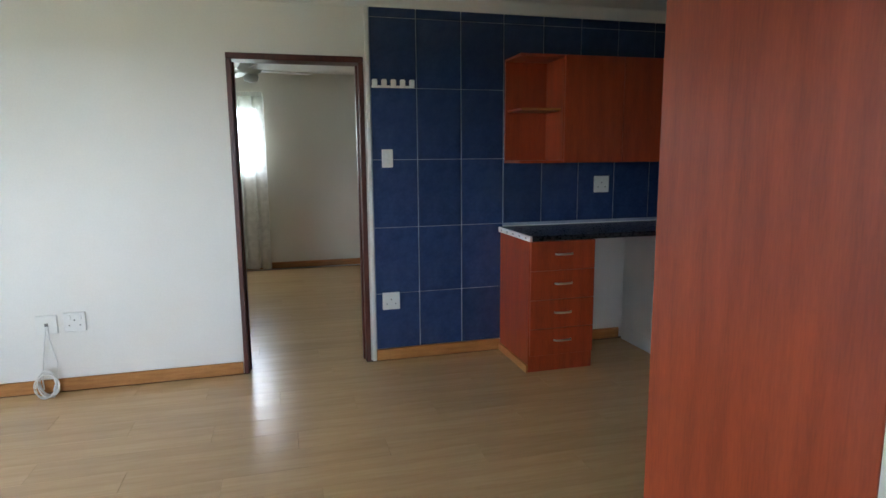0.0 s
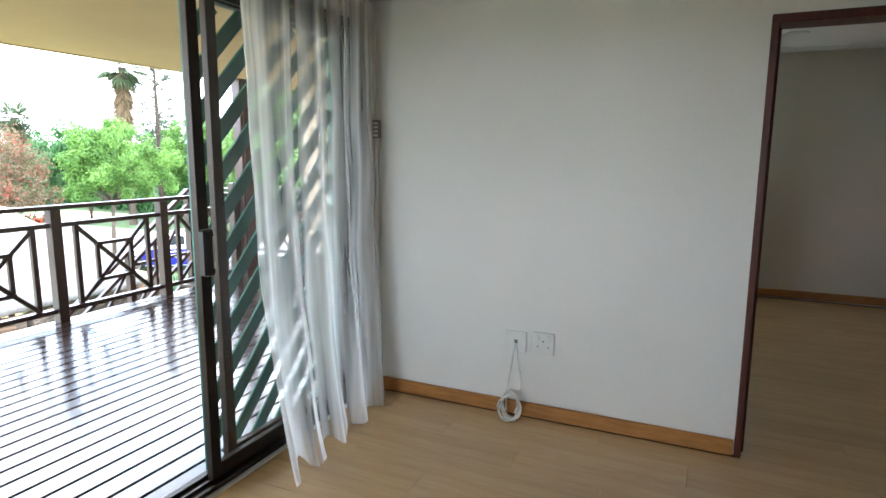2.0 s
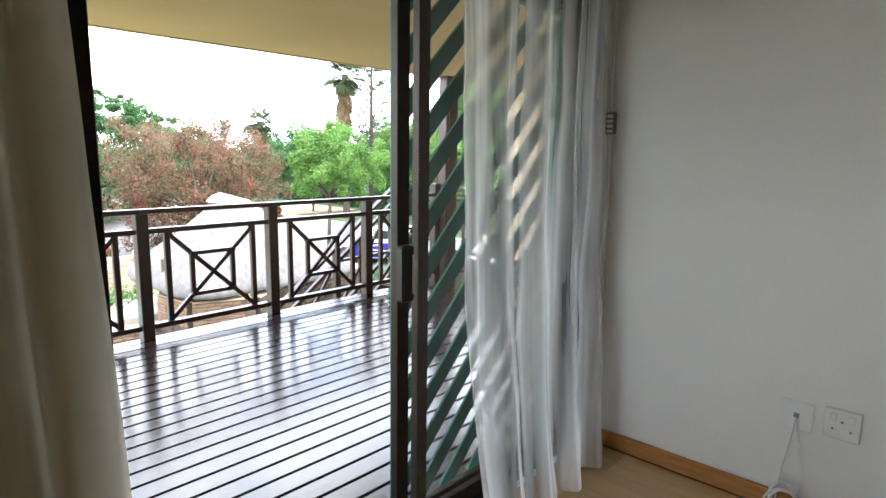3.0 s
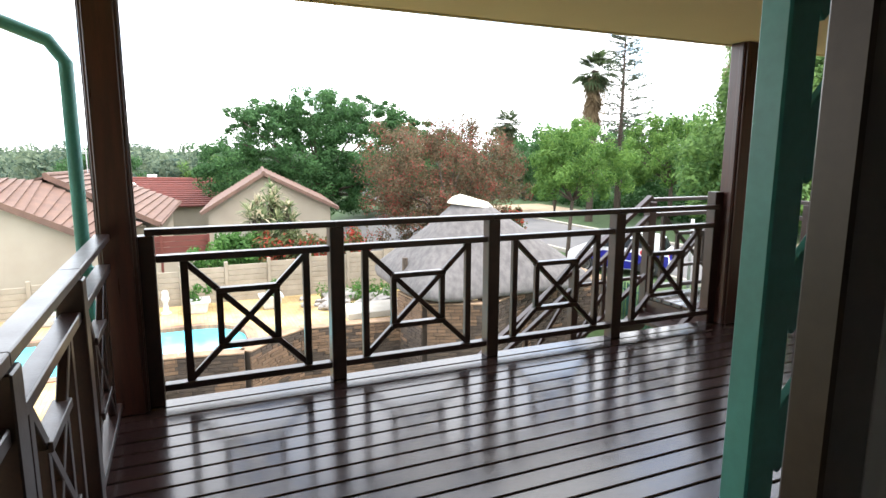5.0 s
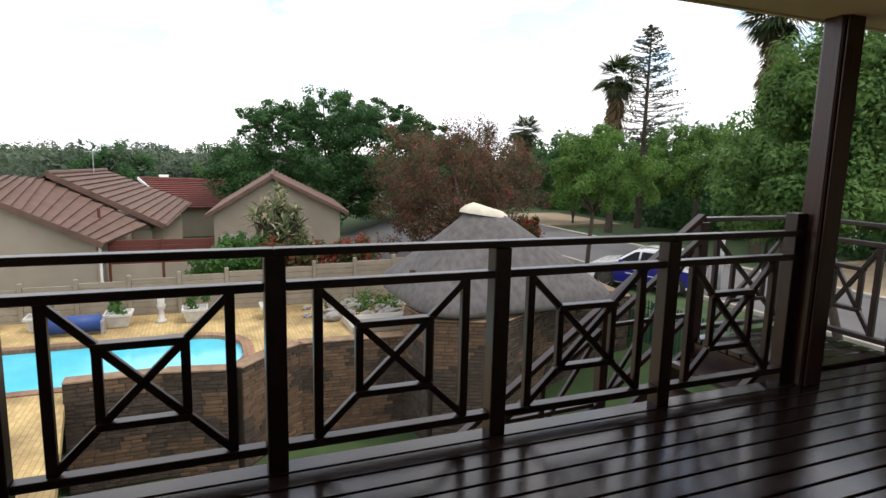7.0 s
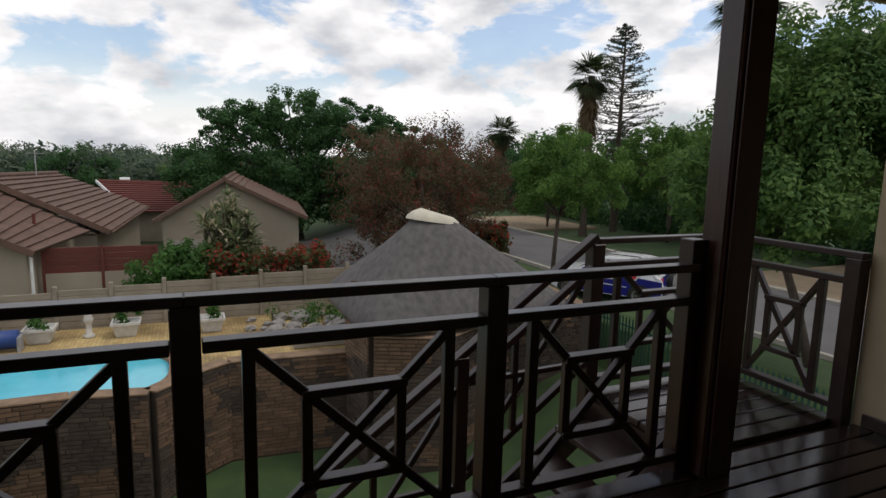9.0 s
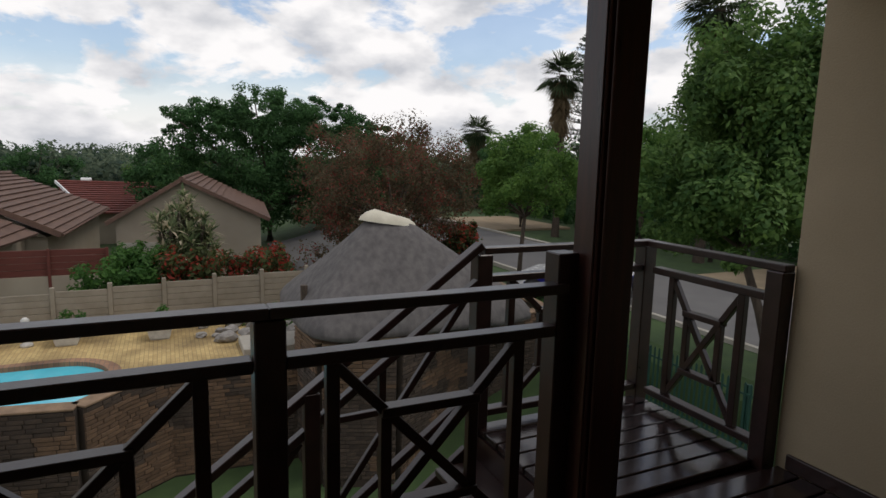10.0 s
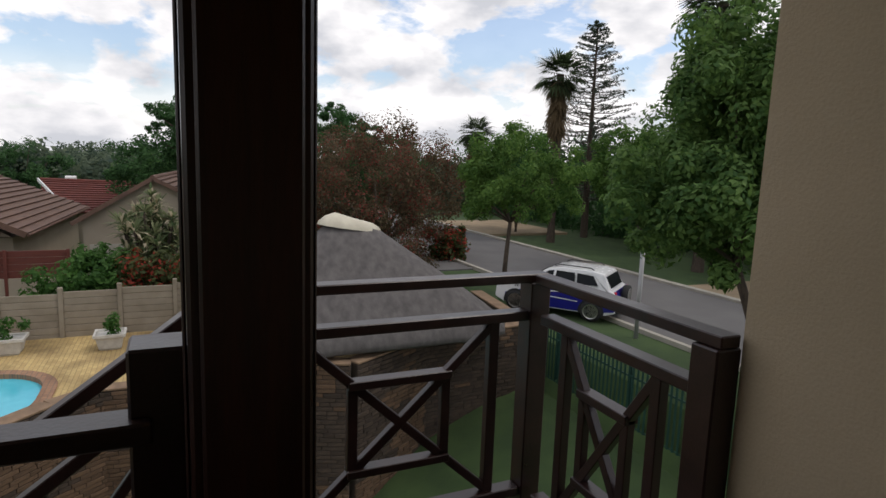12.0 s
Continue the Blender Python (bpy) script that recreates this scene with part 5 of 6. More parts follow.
def flank(pts, s, off):
    """A thin panel following the car's flank, s: which side."""
    bm = bmesh.new()
    wid = lambda z: 0.86 if z < 1.05 else 0.86 * (1 - 0.18 * (z - 1.05) / 0.6)
    lo = [bm.verts.new((x, s * (wid(z) + off), z)) for x, z in pts]
    hi = [bm.verts.new((x, s * (wid(z) - 0.03), z)) for x, z in pts]
    bm.faces.new(lo), bm.faces.new(hi[::-1])
    for k in range(len(pts)):
        bm.faces.new((lo[k], hi[k], hi[(k + 1) % len(pts)], lo[(k + 1) % len(pts)]))
    bmesh.ops.recalc_face_normals(bm, faces=bm.faces[:])
    return bm


for s in (-1, 1):
    carpart("side_window", flank([(-1.40, 1.20), (-1.22, 1.49), (-0.72, 1.53), (-0.74, 1.18)], s, 0.006), M_CARGLASS, body)
    carpart("side_window", flank([(-0.66, 1.17), (-0.64, 1.53), (-0.05, 1.54), (0.0, 1.15)], s, 0.006), M_CARGLASS, body)
    carpart("side_window", flank([(0.07, 1.15), (0.03, 1.54), (0.20, 1.51), (0.76, 1.13)], s, 0.006), M_CARGLASS, body)
    carpart("blue_wrap", flank([(-1.95, 0.42), (-1.96, 0.92), (-1.3, 0.98), (0.55, 0.99), (0.78, 0.86), (1.62, 0.60), (1.66, 0.40), (0.95, 0.30), (-1.2, 0.30)], s, 0.004), M_CARBLUE, body, "dark blue printed wrap on the flank")
    carpart("roof_bar", tube([(-1.2, s * 0.6, 1.66), (-1.1, s * 0.6, 1.72), (-0.1, s * 0.6, 1.73), (0.05, s * 0.6, 1.66)], 0.018, 6), M_BLACK, body)
    carpart("badge", flank([(-1.0 + 0.17 * math.cos(a), 1.02 + 0.15 * math.sin(a)) for a in np.linspace(0, 6.28, 15)[:-1]], s, 0.008), M_PVC, body)
    carpart("badge_ring", flank([(-1.0 + 0.11 * math.cos(a), 1.02 + 0.10 * math.sin(a)) for a in np.linspace(0, 6.28, 15)[:-1]], s, 0.012), M_RED, body)
    carpart("lettering", flank([(-0.35, 0.86), (-0.35, 0.91), (0.28, 0.85), (0.28, 0.80)], s, 0.006), M_PVC, body)
    carpart("pinstripe", flank([(-0.8, 0.60), (-0.8, 0.63), (0.5, 0.70), (0.5, 0.66)], s, 0.006), M_PVC, body)
    for wx in (-1.24, 1.26):
        carpart("wheel_arch", flank([(wx + 0.41 * math.cos(q), max(0.27, 0.345 + 0.41 * math.sin(q))) for q in np.linspace(0, 6.28, 21)[:-1]], s, 0.010), M_BLACK, body)
    carpart("mirror", box(0.62, 0.74, s * 0.9 - 0.09, s * 0.9 + 0.09, 1.08, 1.2, 0.02), M_CARBLUE, body)
    carpart("headlight", box(1.72, 1.92, s * 0.68 - 0.14, s * 0.68 + 0.14, 0.78, 0.90, 0.03), M_CHROME, body)
    carpart("tail_light", box(-1.96, -1.86, s * 0.72 - 0.08, s * 0.72 + 0.08, 0.85, 1.05, 0.02), M_RED, body)
carpart("windscreen", beam((0.30, 0, 1.565), (0.90, 0, 1.15), 1.36, 0.02, 0.004), M_CARGLASS, body)
carpart("rear_window", beam((-1.60, 0, 1.50), (-1.77, 0, 1.14), 1.25, 0.05, 0.004), M_CARGLASS, body)
carpart("blue_wrap", beam((-1.90, 0, 1.06), (-1.995, 0, 0.76), 1.5, 0.03, 0.004), M_CARBLUE, body, "dark blue printed wrap on the tailgate")
carpart("bumper", box(-2.05, -1.86, -0.8, 0.8, 0.36, 0.6, 0.04), M_BLACK, body)


def wheel(x, y, z, axis_x=False, parent=car, name="wheel"):
    prof = [(0.20, -0.10), (0.33, -0.09), (0.345, -0.03), (0.345, 0.03), (0.33, 0.09), (0.20, 0.10)]
    turn = Matrix.Translation((x, y, z)) @ (Matrix.Rotation(radians(90), 4, "Y") if axis_x else Matrix.Rotation(radians(90), 4, "X"))
    bm = lathe(prof, (0, 0, 0), 24)
    bm.transform(turn)
    w = carpart(name, bm, M_TYRE, parent, smooth=True)
    disc = lathe([(0.225, -0.07), (0.02, -0.07), (0.02, 0.07), (0.225, 0.07)], (0, 0, 0), 20)
    disc.transform(turn)
    carpart("brake_disc", disc, M_BLACK, w)
    rim = lathe([(0.215, -0.10), (0.245, -0.108), (0.245, -0.06), (0.225, -0.06), (0.225, 0.06), (0.245, 0.06), (0.245, 0.108), (0.215, 0.10)], (0, 0, 0), 24)
    for k in range(5):
        for da in (-0.16, 0.16):
            a = 2 * math.pi * k / 5
            for zz in (-0.095, 0.095):
                beam((0.03 * math.cos(a), 0.03 * math.sin(a), zz), (0.225 * math.cos(a + da), 0.225 * math.sin(a + da), zz), 0.022, 0.016, 0, bm=rim)
    rim.transform(turn)
    carpart("rim", rim, M_CHROME, w)


for x in (-1.24, 1.26):
    for y in (-0.80, 0.80):
        wheel(x, y, 0.345)
wheel(-2.1, 0.0, 0.85, True, car, "spare_wheel")

words = bpy.data.curves.new("slogan", "FONT")
words.body, words.size, words.extrude = "BE MOVED", 0.15, 0.002
words.materials.append(M_BLACK)
slogan = new("slogan", words)
slogan.parent = body
slogan.matrix_basis = CAR @ Matrix.Translation((1.30, 0.878, 0.85)) @ Matrix(((-1, 0, 0, 0), (0, 0, 1, 0), (0, 1, 0, 0), (0, 0, 0, 1)))
slogan.matrix_parent_inverse = Matrix.Identity(4)
# ---------------------------------------------------------------- living room and kitchen


def wall_plate(name, label, category, x, z, w, h, y=3.998, holes=(), rocker=None, mat=M_PVC):
    t = thing(name, (x, y, z), label, category, "wall plates")
    part("plate", box(x - w / 2, x + w / 2, y - 0.012, y, z - h / 2, z + h / 2, 0.003), mat, t)
    for hx, hz, hw, hh in holes:
        part("pin_hole", box(x + hx - hw / 2, x + hx + hw / 2, y - 0.0128, y - 0.010, z + hz - hh / 2, z + hz + hh / 2), M_GREYPL, t)
    for rx, rz, rw, rh in rocker or ():
        part("rocker", box(x + rx - rw / 2, x + rx + rw / 2, y - 0.018, y - 0.012, z + rz - rh / 2, z + rz + rh / 2, 0.002), M_PVC, t)
    return t


triple = [(-0.03, -0.02, 0.008, 0.008), (0.0, 0.012, 0.009, 0.009), (0.03, -0.02, 0.008, 0.008)]
wall_plate("aerial_socket", "white square aerial socket with a cable plugged in", "wall socket", -1.09, 0.43, 0.118, 0.118, holes=[(0.0, 0.0, 0.02, 0.02)])
wall_plate("wall_socket", "white square three pin wall socket", "wall socket", -0.935, 0.437, 0.122, 0.122, holes=triple, rocker=[(-0.03, 0.03, 0.022, 0.03), (0.03, 0.03, 0.022, 0.03)])
wall_plate("wall_socket", "white square wall socket on blue tiles", "wall socket", 1.045, 0.43, 0.122, 0.122, 3.982, triple, [(-0.03, 0.03, 0.022, 0.03)])
wall_plate("light_switch", "white upright light switch on blue tiles", "light switch", 1.04, 1.42, 0.075, 0.122, 3.982, rocker=[(0.0, 0.02, 0.022, 0.035), (0.0, -0.025, 0.022, 0.035)])
wall_plate("wall_socket", "white square wall socket above the worktop", "wall socket", 2.665, 1.215, 0.122, 0.122, 3.982, triple)

# loose white cable hanging from the aerial socket, coiled at its end
cable = thing("cable", (-1.09, 3.9, 0), "white aerial cable hanging down to a loose coil", "cable")
part("cord", tube([(-1.09, 3.985, 0.42), (-1.095, 3.955, 0.36), (-1.115, 3.95, 0.22), (-1.125, 3.94, 0.10), (-1.12, 3.93, 0.04)], 0.0045, 6), M_PVC, cable, smooth=True)
part("cord", tube([(-1.088, 3.985, 0.42), (-1.07, 3.955, 0.34), (-1.04, 3.95, 0.20), (-1.05, 3.94, 0.09), (-1.07, 3.93, 0.03)], 0.0045, 6), M_PVC, cable, smooth=True)
rc = random.Random(3)
for k in range(6):
    w, h, tilt = rc.uniform(0.045, 0.07), rc.uniform(0.06, 0.085), rc.uniform(-0.6, 0.6)
    pts = []
    for j in range(25):
        a = 2 * math.pi * j / 24
        pts.append((-1.085 + w * math.cos(a) + 0.02 * math.sin(a) * tilt, 3.92 - 0.018 * k * 0.6 + 0.03 * math.cos(a) * tilt, 0.006 + h + h * math.sin(a)))
    part("coil", tube(pts, 0.0045, 6), M_PVC, cable, smooth=True)
part("plug", tube([(-1.12, 3.90, 0.012), (-1.05, 3.88, 0.012)], 0.010, 8), M_CHROME, cable, "metal plug end")

# blind cord with its small control box on the wall beside the curtain
cord = thing("curtain_control", (-1.965, 3.985, 1.6), "grey remote control box on a thin cord beside the curtain", "control box")
part("box", box(-2.0, -1.955, 3.972, 3.998, 1.555, 1.66, 0.004), M_GREYPL, cord)
for k in range(4):
    part("button_row", box(-1.992, -1.963, 3.969, 3.9715, 1.565 + 0.023 * k, 1.578 + 0.023 * k), M_PVC, cord)
part("cord", tube([(-1.978, 3.985, 1.66), (-1.98, 3.985, 2.28)], 0.006, 6), M_PVC, cord)
part("cord", tube([(-1.972, 3.985, 1.555), (-1.965, 3.985, 0.083)], 0.005, 6), M_PVC, cord)

# row of hooks on the tiles
hooks = thing("hook_rail", (1.09, 3.97, 1.9), "row of five small white hooks on the tiles", "hook rail")
part("strip", box(0.945, 1.235, 3.974, 3.9815, 1.885, 1.90, 0.001), M_PVC, hooks)
for k in range(5):
    x = 0.965 + 0.063 * k
    part("hook", box(x - 0.018, x + 0.018, 3.962, 3.981, 1.885, 1.94, 0.006), M_PVC, hooks)

# drawer unit
unit = thing("drawer_unit", (2.08, 3.7, 0), "cherry red drawer unit with four steel handles", "kitchen cabinet")
part("body", box(1.862, 2.33, 3.46, 3.985, 0.0, 0.885, 0.002), M_CHERRY, unit)
for k, (z0, z1) in enumerate(((0.115, 0.295), (0.299, 0.49), (0.494, 0.685), (0.689, 0.88))):
    d = part("drawer_front", box(1.868, 2.326, 3.442, 3.459, z0, z1, 0.002), M_CHERRY, unit)
    zc, xc = (z0 + z1) / 2 + 0.01, 2.10
    part("handle", tube([(xc - 0.06, 3.442, zc), (xc - 0.052, 3.425, zc), (xc, 3.418, zc), (xc + 0.052, 3.425, zc), (xc + 0.06, 3.442, zc)], 0.007, 8), M_CHROME, d, "curved steel handle", smooth=True)
part("kick_board", box(1.868, 2.326, 3.50, 3.505, 0.0, 0.11), M_CHERRY, unit)
part("side_strip", box(1.846, 1.860, 3.45, 3.97, 0.0, 0.055, 0.002), M_SKIRT, unit, "yellowish wood strip along the foot")
top = thing("worktop", (2.6, 3.7, 0.885), "dark speckled kitchen worktop with a white worn edge strip", "worktop")
part("slab", box(1.862, 3.54, 3.41, 3.988, 0.888, 0.922, 0.004, bm=box(3.02, 3.54, 2.2, 3.409, 0.888, 0.922, 0.004)), M_WORKTOP, top)
edge = part("edge_strip", box(1.846, 1.861, 3.41, 3.988, 0.886, 0.923, 0.001), M_PVC, top, "white edge strip with dark chips")
for k in range(5):
    part("chip", box(1.8445, 1.8462, 3.47 + 0.11 * k, 3.49 + 0.11 * k, 0.899, 0.908), M_GREYPL, edge)
panel = thing("side_panel", (2.875, 3.7, 0), "white upright panel under the worktop", "panel")
part("board", box(2.866, 2.884, 3.46, 3.95, 0.11, 0.886, 0.002), M_PVC, panel)
part("foot", box(2.866, 2.884, 3.56, 3.95, 0.0, 0.109, 0.002), M_PVC, panel)
base = thing("base_cabinet", (3.0, 3.7, 0), "cherry red corner base cabinet beyond the gap", "kitchen cabinet")
part("body", box(2.886, 3.54, 3.462, 3.95, 0.11, 0.886, 0.002), M_CHERRY, base)
part("door", box(2.868, 3.045, 3.442, 3.460, 0.115, 0.882, 0.002), M_CHERRY, base)
part("kick_board", box(2.886, 3.08, 3.54, 3.556, 0.0, 0.109, 0.002), M_CHERRY, base)
run = thing("base_cabinet", (3.3, 2.9, 0), "cherry red base cabinet with knobbed doors along the side wall", "kitchen cabinet")
part("body", box(3.068, 3.54, 2.2, 3.44, 0.11, 0.886, 0.002), M_CHERRY, run)
part("kick_board", box(3.10, 3.116, 2.2, 3.53, 0.0, 0.109, 0.002), M_CHERRY, run)
for y0 in (2.205, 2.62, 3.035):
    d = part("door", box(3.05, 3.067, y0, y0 + 0.40, 0.115, 0.882, 0.002), M_CHERRY, run)
    part("knob", tube([(3.05, y0 + 0.35, 0.80), (3.028, y0 + 0.35, 0.80)], 0.013, 10), M_CHROME, d, "steel knob")

# wall cupboard with an open shelf end
cup = thing("wall_cupboard", (2.6, 3.82, 1.38), "cherry red wall cupboard with an open shelved end", "kitchen cupboard")
part("bottom", box(1.885, 3.54, 3.69, 3.98, 1.38, 1.398, 0.002), M_CHERRY, cup)
part("top", box(1.885, 3.54, 3.69, 3.98, 2.075, 2.093, 0.002), M_CHERRY, cup)
part("back", box(1.885, 2.2, 3.962, 3.98, 1.399, 2.074), M_CHERRY, cup)
part("divider", box(2.195, 2.213, 3.69, 3.961, 1.399, 2.074), M_CHERRY, cup)
part("shelf", box(1.90, 2.194, 3.72, 3.961, 1.73, 1.746, 0.002), M_CHERRY, cup)
part("shelf_edge", box(1.905, 2.19, 3.712, 3.7195, 1.73, 1.746), M_SKIRT, cup)
for k in range(3):
    x0 = 2.2 + 0.446 * k
    d = part("door", box(x0, x0 + 0.442, 3.67, 3.688, 1.384, 2.09, 0.002), M_CHERRY, cup)
part("carcass", box(2.214, 3.54, 3.69, 3.98, 1.399, 2.074), M_CHERRY, cup)

# tall cupboard near the start, and the wall end that it stands against
tall = thing("tall_cupboard", (1.7, 1.15, 0), "tall cherry red cupboard with plain side panel", "cupboard")
part("side", box(1.415, 1.435, 0.77, 1.50, 0.0, 2.35, 0.002), M_CHERRY, tall)
part("body", box(1.436, 2.03, 0.78, 1.48, 0.0, 2.35), M_CHERRY, tall)
for x0 in (1.437, 1.735):
    part("door", box(x0, x0 + 0.298, 1.481, 1.499, 0.1, 2.345, 0.002), M_CHERRY, tall)
structure("wall_stub", box(1.418, 4.4, 0.59, 0.768, 0, CEIL), M_WALL, "short white wall end beside the cupboard", "wall")

# ---------------------------------------------------------------- curtains


def curtain(name, label, x, y0, y1, z0, z1, mat, folds, depth, seed, flare=0.0, pull=0.0, hem=0.03, free=0.0):
    """Gathered cloth hanging along y; flare: how far the hem stands out into the room; pull: how far its free edge drifts."""
    rng = random.Random(seed)
    t = thing(name, (x, (y0 + y1) / 2, z0), label, "curtain", "curtains")
    nu, nv = folds * 14, 46
    ph = [rng.uniform(0, 6.28) for _ in range(4)]
    vs, fs = [], []
    for j in range(nv + 1):
        v = j / nv
        z = z1 + (z0 - z1) * v
        for i in range(nu + 1):
            u = i / nu
            amp = depth * (0.55 + 0.6 * v)
            w = math.sin(u * folds * 6.283 + ph[0] + 0.5 * math.sin(3 * v + ph[1])) + 0.45 * math.sin(u * folds * 12.2 + ph[2] + 1.6 * v) + 0.3 * noise.noise(Vector((u * 5, v * 2.5, seed)))
            yy = y0 + (y1 - y0) * u + 0.012 * math.cos(u * folds * 6.283 + ph[0]) + pull * (v ** 2.2) * (1 - u) ** 2 + free * v * u ** 2
            xx = x + amp * w * 0.5 + flare * v ** 3 * (0.35 + 0.65 * (1 - u)) + 0.015 * noise.noise(Vector((u * 9, v * 6, seed + 2)))
            zz = z + (hem * v ** 6 * noise.noise(Vector((u * 11, 0, seed))))
            vs.append((xx, yy, max(zz, 0.006)))
    for j in range(nv):
        for i in range(nu):
            a = j * (nu + 1) + i
            fs.append((a, a + 1, a + nu + 2, a + nu + 1))
    part("cloth", (vs, [], fs), mat, t, smooth=True)
    part("heading", box(x - 0.02, x + 0.02, y0, y1, z1 - 0.005, z1 + 0.05, 0.006), mat, t)
    return t


curtain("sheer_curtain", "sheer white lace curtain drawn to the side of the door", -1.91, 2.81, 3.76, 0.012, 2.26, M_SHEER, 4, 0.065, 4, flare=0.17, pull=0.02, hem=0.10)
curtain("net_curtain", "heavy cream net curtain gathered beside the door", -1.90, 0.95, 1.69, 0.012, 2.26, M_DRAPE, 6, 0.06, 8, flare=0.05, free=0.09)
track = thing("curtain_track", (-1.92, 2.4, 2.28), "white curtain track box above the sliding door", "curtain track")
part("box", box(-1.998, -1.86, 0.9, 3.96, 2.315, 2.40, 0.006), M_WALL, track)

# ---------------------------------------------------------------- bedroom
bcur = curtain("bedroom_curtain", "white net curtain over the bedroom window", -5.0, 0, 1.15, 0.02, 2.2, cloth_mat("white_net", (0.82, 0.81, 0.76), 0.35), 7, 0.05, 12)
bcur.location = (-0.42, 7.86, 0.02)
bcur.rotation_euler = (0, 0, radians(90))
bwin = thing("bedroom_window", (-0.44, 8.0, 1.25), "white framed bedroom window", "window", kind="structure")
for x0, x1, z0, z1 in ((-1.0, -0.95, 1.25, 2.1), (0.07, 0.12, 1.25, 2.1), (-0.95, 0.07, 1.25, 1.3), (-0.95, 0.07, 2.05, 2.1), (-0.465, -0.425, 1.3, 2.05)):
    part("frame_bar", box(x0, x1, 8.02, 8.07, z0, z1, 0.004), M_PVC, bwin)
for x0, x1 in ((-0.95, -0.465), (-0.425, 0.07)):
    g = part("pane", box(x0, x1, 8.042, 8.048, 1.3, 2.05), M_GLASS, bwin)
    g.visible_shadow = False
mat_t = thing("mattress", (1.74, 6.4, 0), "pink quilted mattress leaning on its side against the wall", "mattress")
bm = box(-0.1, 0.1, 5.75, 7.75, 0.0, 1.46, 0.05)
bm.transform(Matrix.Translation((1.56, 0, 0.02)) @ Matrix.Rotation(radians(8.5), 4, "Y"))
part("body", bm, M_PINK, mat_t)
for z in (0.06, 1.40):
    part("piping", tube([(1.452 + z * 0.149, 5.80, z + 0.03), (1.452 + z * 0.149, 7.70, z + 0.03)], 0.010, 6), M_PINK, mat_t)
for j in range(5):
    for i in range(7):
        part("button", lathe([(0.016, 0), (0.012, 0.006)], (0, 0, 0), 8), M_PINK, mat_t).matrix_basis = Matrix.Translation((1.448 + (0.2 + 0.26 * j) * 0.149, 5.95 + 0.27 * i, 0.2 + 0.26 * j)) @ Matrix.Rotation(radians(-90), 4, "Y")
fan = thing("ceiling_fan", (0.10, 6.2, 2.5), "white ceiling fan with four blades at rest", "ceiling fan")
part("rod", tube([(0.10, 6.2, 2.5), (0.10, 6.2, 2.36)], 0.015, 8), M_PVC, fan)
part("motor", lathe([(0.05, 0), (0.10, 0.02), (0.115, 0.06), (0.09, 0.11), (0.03, 0.13)], (0.10, 6.2, 2.24), 20), M_PVC, fan, smooth=True)
for k in range(4):
    a = radians(20 + 90 * k)
    b = beam((0.10 + 0.12 * math.cos(a), 6.2 + 0.12 * math.sin(a), 2.28), (0.10 + 0.62 * math.cos(a), 6.2 + 0.62 * math.sin(a), 2.285), 0.13, 0.008, 0.003)
    part("blade", b, M_PVC, fan)
part("lamp_bowl", lathe([(0.02, 0), (0.06, 0.015), (0.075, 0.05), (0.06, 0.07)], (0.10, 6.2, 2.165), 16), M_PVC, fan, smooth=True)

# ---------------------------------------------------------------- window behind the camera
swin = thing("window_south", (-1.3, -2.7, 0.9), "white framed window at the back of the living room", "window", kind="structure")
for x0, x1, z0, z1 in ((-1.8, -1.75, 0.9, 2.1), (-0.85, -0.8, 0.9, 2.1), (-1.75, -0.85, 0.9, 0.95), (-1.75, -0.85, 2.05, 2.1), (-1.32, -1.28, 0.95, 2.05)):
    part("frame_bar", box(x0, x1, -2.72, -2.67, z0, z1, 0.004), M_PVC, swin)

# ---------------------------------------------------------------- small pieces of floors and walls


def piece(name, me, at, parent, scale=(1, 1, 1)):
    ob = bpy.data.objects.new(name, me)
    scene.collection.objects.link(ob)
    ob.location, ob.scale = at, scale
    ob.parent = parent
    return ob


def piece_mesh(name, w, d, h, material, bev):
    me = bpy.data.meshes.new(name)
    b = box(-w / 2, w / 2, -d / 2, d / 2, -h / 2, h / 2, bev)
    b.to_mesh(me)
    b.free()
    me.materials.append(material)
    return me


deck = bpy.data.objects["deck_joists"]
PITCH, BW = 0.135, 0.122
n = int((5.66 - 2.21) / PITCH)
for k in range(n + 1):
    me = piece_mesh("deck_board", BW, 6.46, 0.042, M_DECK, 0.005)
    piece("deck_board", me, (-5.66 + BW / 2 + PITCH * k, 1.62 + 3.23, DZ - 0.021), deck)
lme = piece_mesh("deck_board", BW, 1.24, 0.042, M_DECK, 0.005)
land = bpy.data.objects["landing_frame"]
for k in range(7):
    piece("deck_board", lme, (-5.815 - PITCH * k, 7.45, DZ - 0.021), land)

fl = bpy.data.objects["floor"]
cut = {}
for r in range(int(10.5 / 0.1933)):
    y = -2.6 + 0.0967 + 0.1933 * r
    inner = y > 4.14
    lo, hi = (-1.2, 1.96) if inner else (-2.0, 4.4)
    if 4.0 < y < 4.14:
        lo, hi = 0.072, 0.863
    x = lo - (r * 0.43) % 1.2
    while x < hi:
        a, b = max(x, lo), min(x + 1.2, hi)
        if b - a > 0.02:
            key = round(b - a, 3)
            if key not in cut:
                cut[key] = piece_mesh("floor_board", b - a - 0.0008, 0.1927, 0.012, M_FLOOR, 0.0008)
            piece("floor_board", cut[key], ((a + b) / 2, y, -0.006), fl)
        x += 1.2

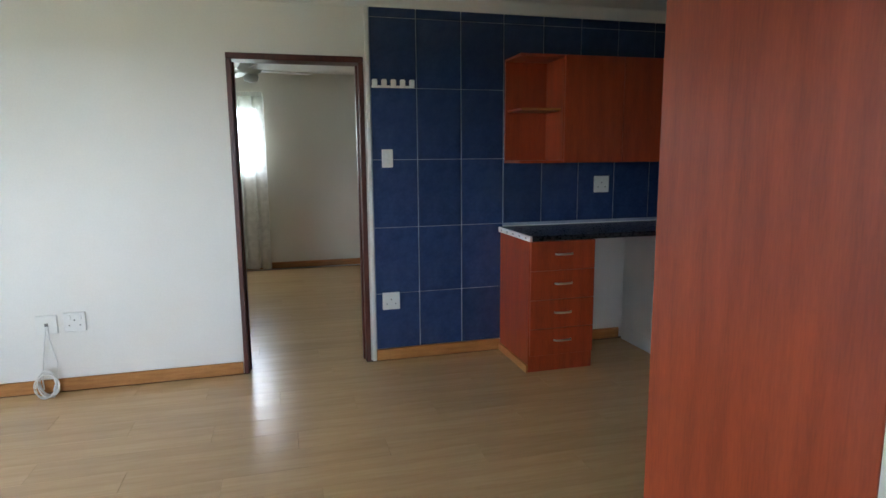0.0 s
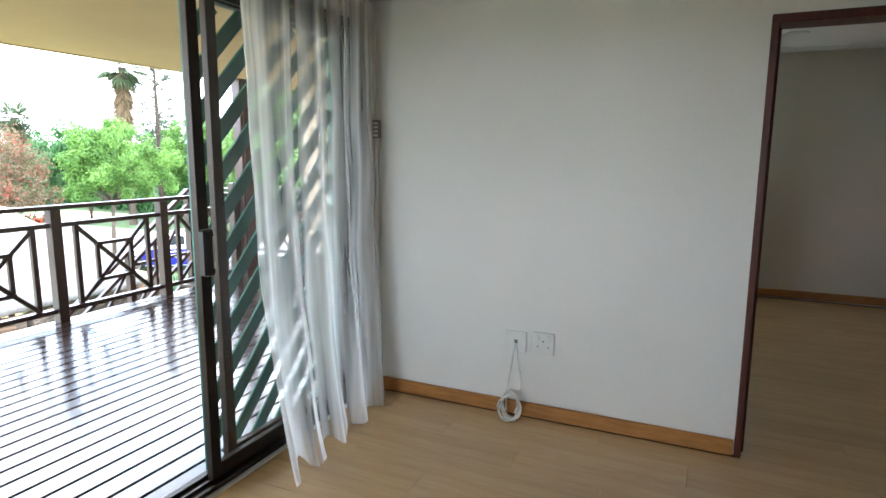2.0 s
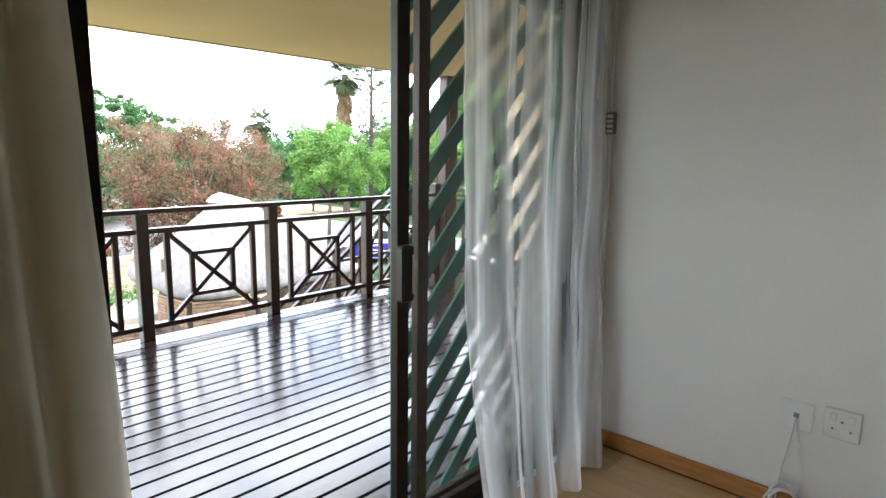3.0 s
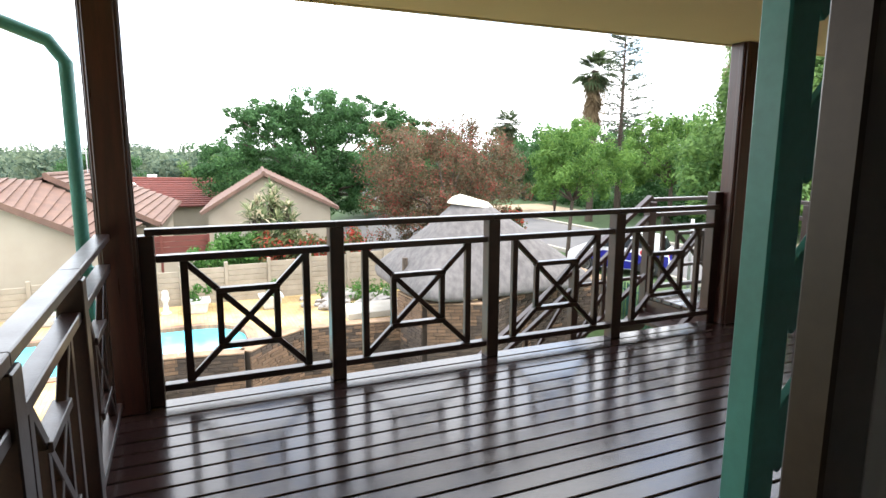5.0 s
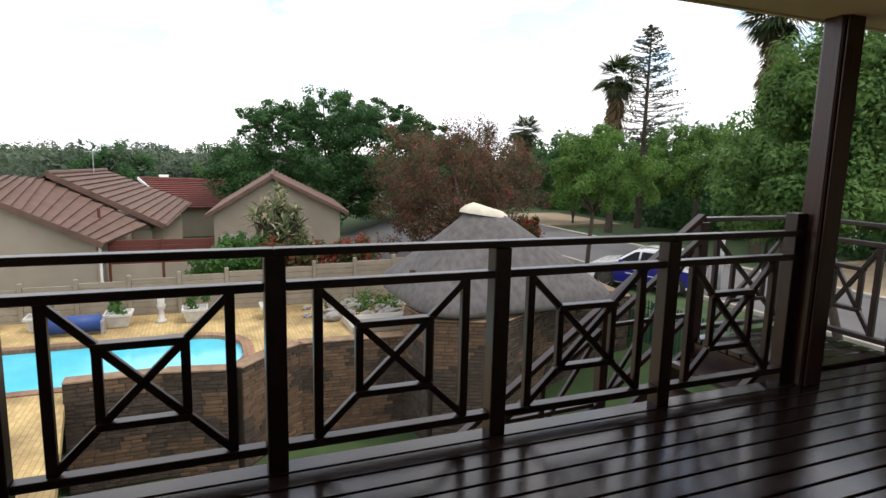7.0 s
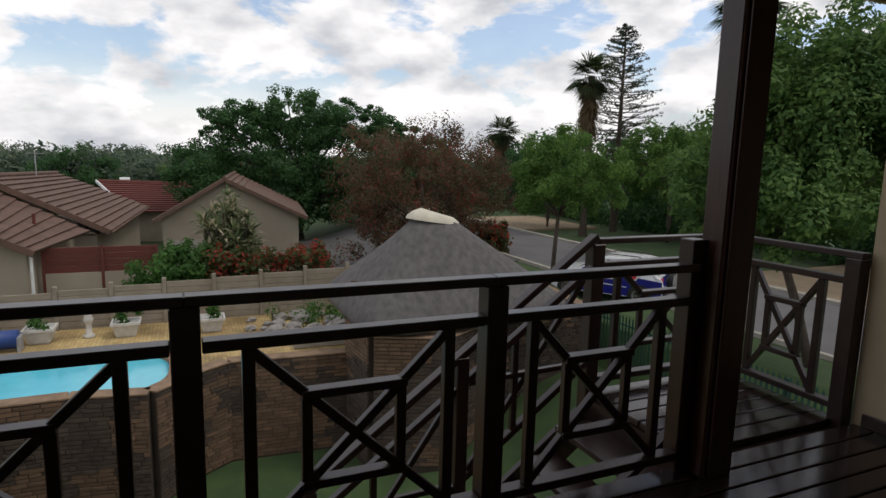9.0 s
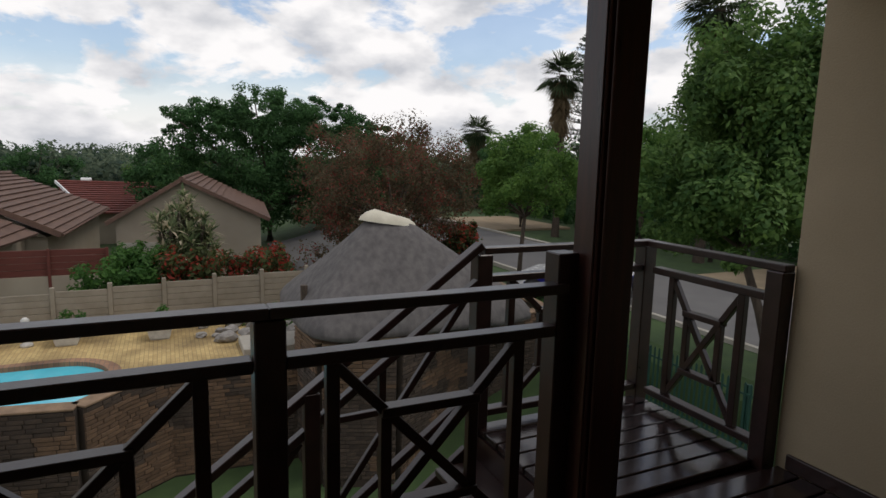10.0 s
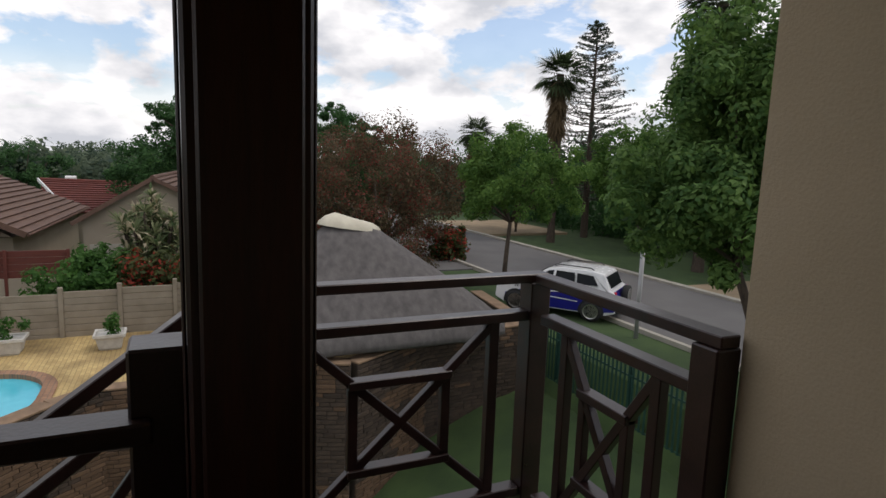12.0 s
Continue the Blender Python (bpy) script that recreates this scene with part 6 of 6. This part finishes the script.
cols = [0.938, 1.252, 1.566, 1.879, 2.18, 2.475, 2.775, 3.08, 3.385, 3.544]
rows = [0.084, 0.482, 0.947, 1.411, 1.886, 2.335, 2.398]
for c0, c1 in zip(cols, cols[1:]):
    for r0, r1 in zip(rows, rows[1:]):
        if c0 > 1.87 and r1 < 0.95:
            continue
        me = piece_mesh("tile", c1 - c0 - 0.007, 0.010, r1 - r0 - 0.004, M_TILE, 0.0015)
        piece("tile", me, ((c0 + c1) / 2, 3.987, (r0 + r1) / 2), grout)

for k in range(6):
    y1 = 3.979 - 0.297 * k
    for r0, r1 in zip(rows[2:], rows[3:]):
        me = piece_mesh("tile", 0.010, 0.29, r1 - r0 - 0.004, M_TILE, 0.0015)
        piece("tile", me, (3.538, y1 - 0.1485, (r0 + r1) / 2), grout_side)

# stacked slate courses on the face of the retaining wall
rng = random.Random(91)
slates = {}
for mi, mat in enumerate((M_SLATE, M_MOSSY)):
    for li in range(4):
        slates[mi, li] = piece_mesh("slate", 0.22 + 0.08 * li, 0.05, 0.085, mat, 0.008)
for i, ((ax, ay), (bx, by)) in enumerate(zip(WALLTOP, WALLTOP[1:])):
    wall = bpy.data.objects["wall_retaining_%d" % (i + 1)]
    d = Vector((bx - ax, by - ay, 0))
    length, along = d.length, d.normalized()
    out = Vector((along.y, -along.x, 0))
    turn = math.atan2(along.y, along.x)
    for c in range(26 if WALLCAP[i] < -3 else 33):
        s, z = -rng.uniform(0, 0.2), WALLCAP[i] - 0.115 - 0.097 * c
        while s < length:
            li = rng.randrange(4)
            half = (0.22 + 0.08 * li) / 2
            lo, hi = max(s, 0.0), min(s + 2 * half, length)
            if hi - lo > 0.04:
                p = Vector((ax, ay, z)) + along * ((lo + hi) / 2) + out * (0.165 + rng.uniform(-0.008, 0.014))
                dirt = noise.noise(Vector((p.y * 0.55, p.x * 0.3, z * 0.8))) + 0.5 * noise.noise(Vector((p.y * 1.9, 4.0, z * 1.6)))
                ob = piece("slate", slates[1 if dirt > -0.06 else 0, li], p, wall, ((hi - lo) / (2 * half), 1, 1))
                ob.rotation_euler[2] = turn
            s += 2 * half + 0.012
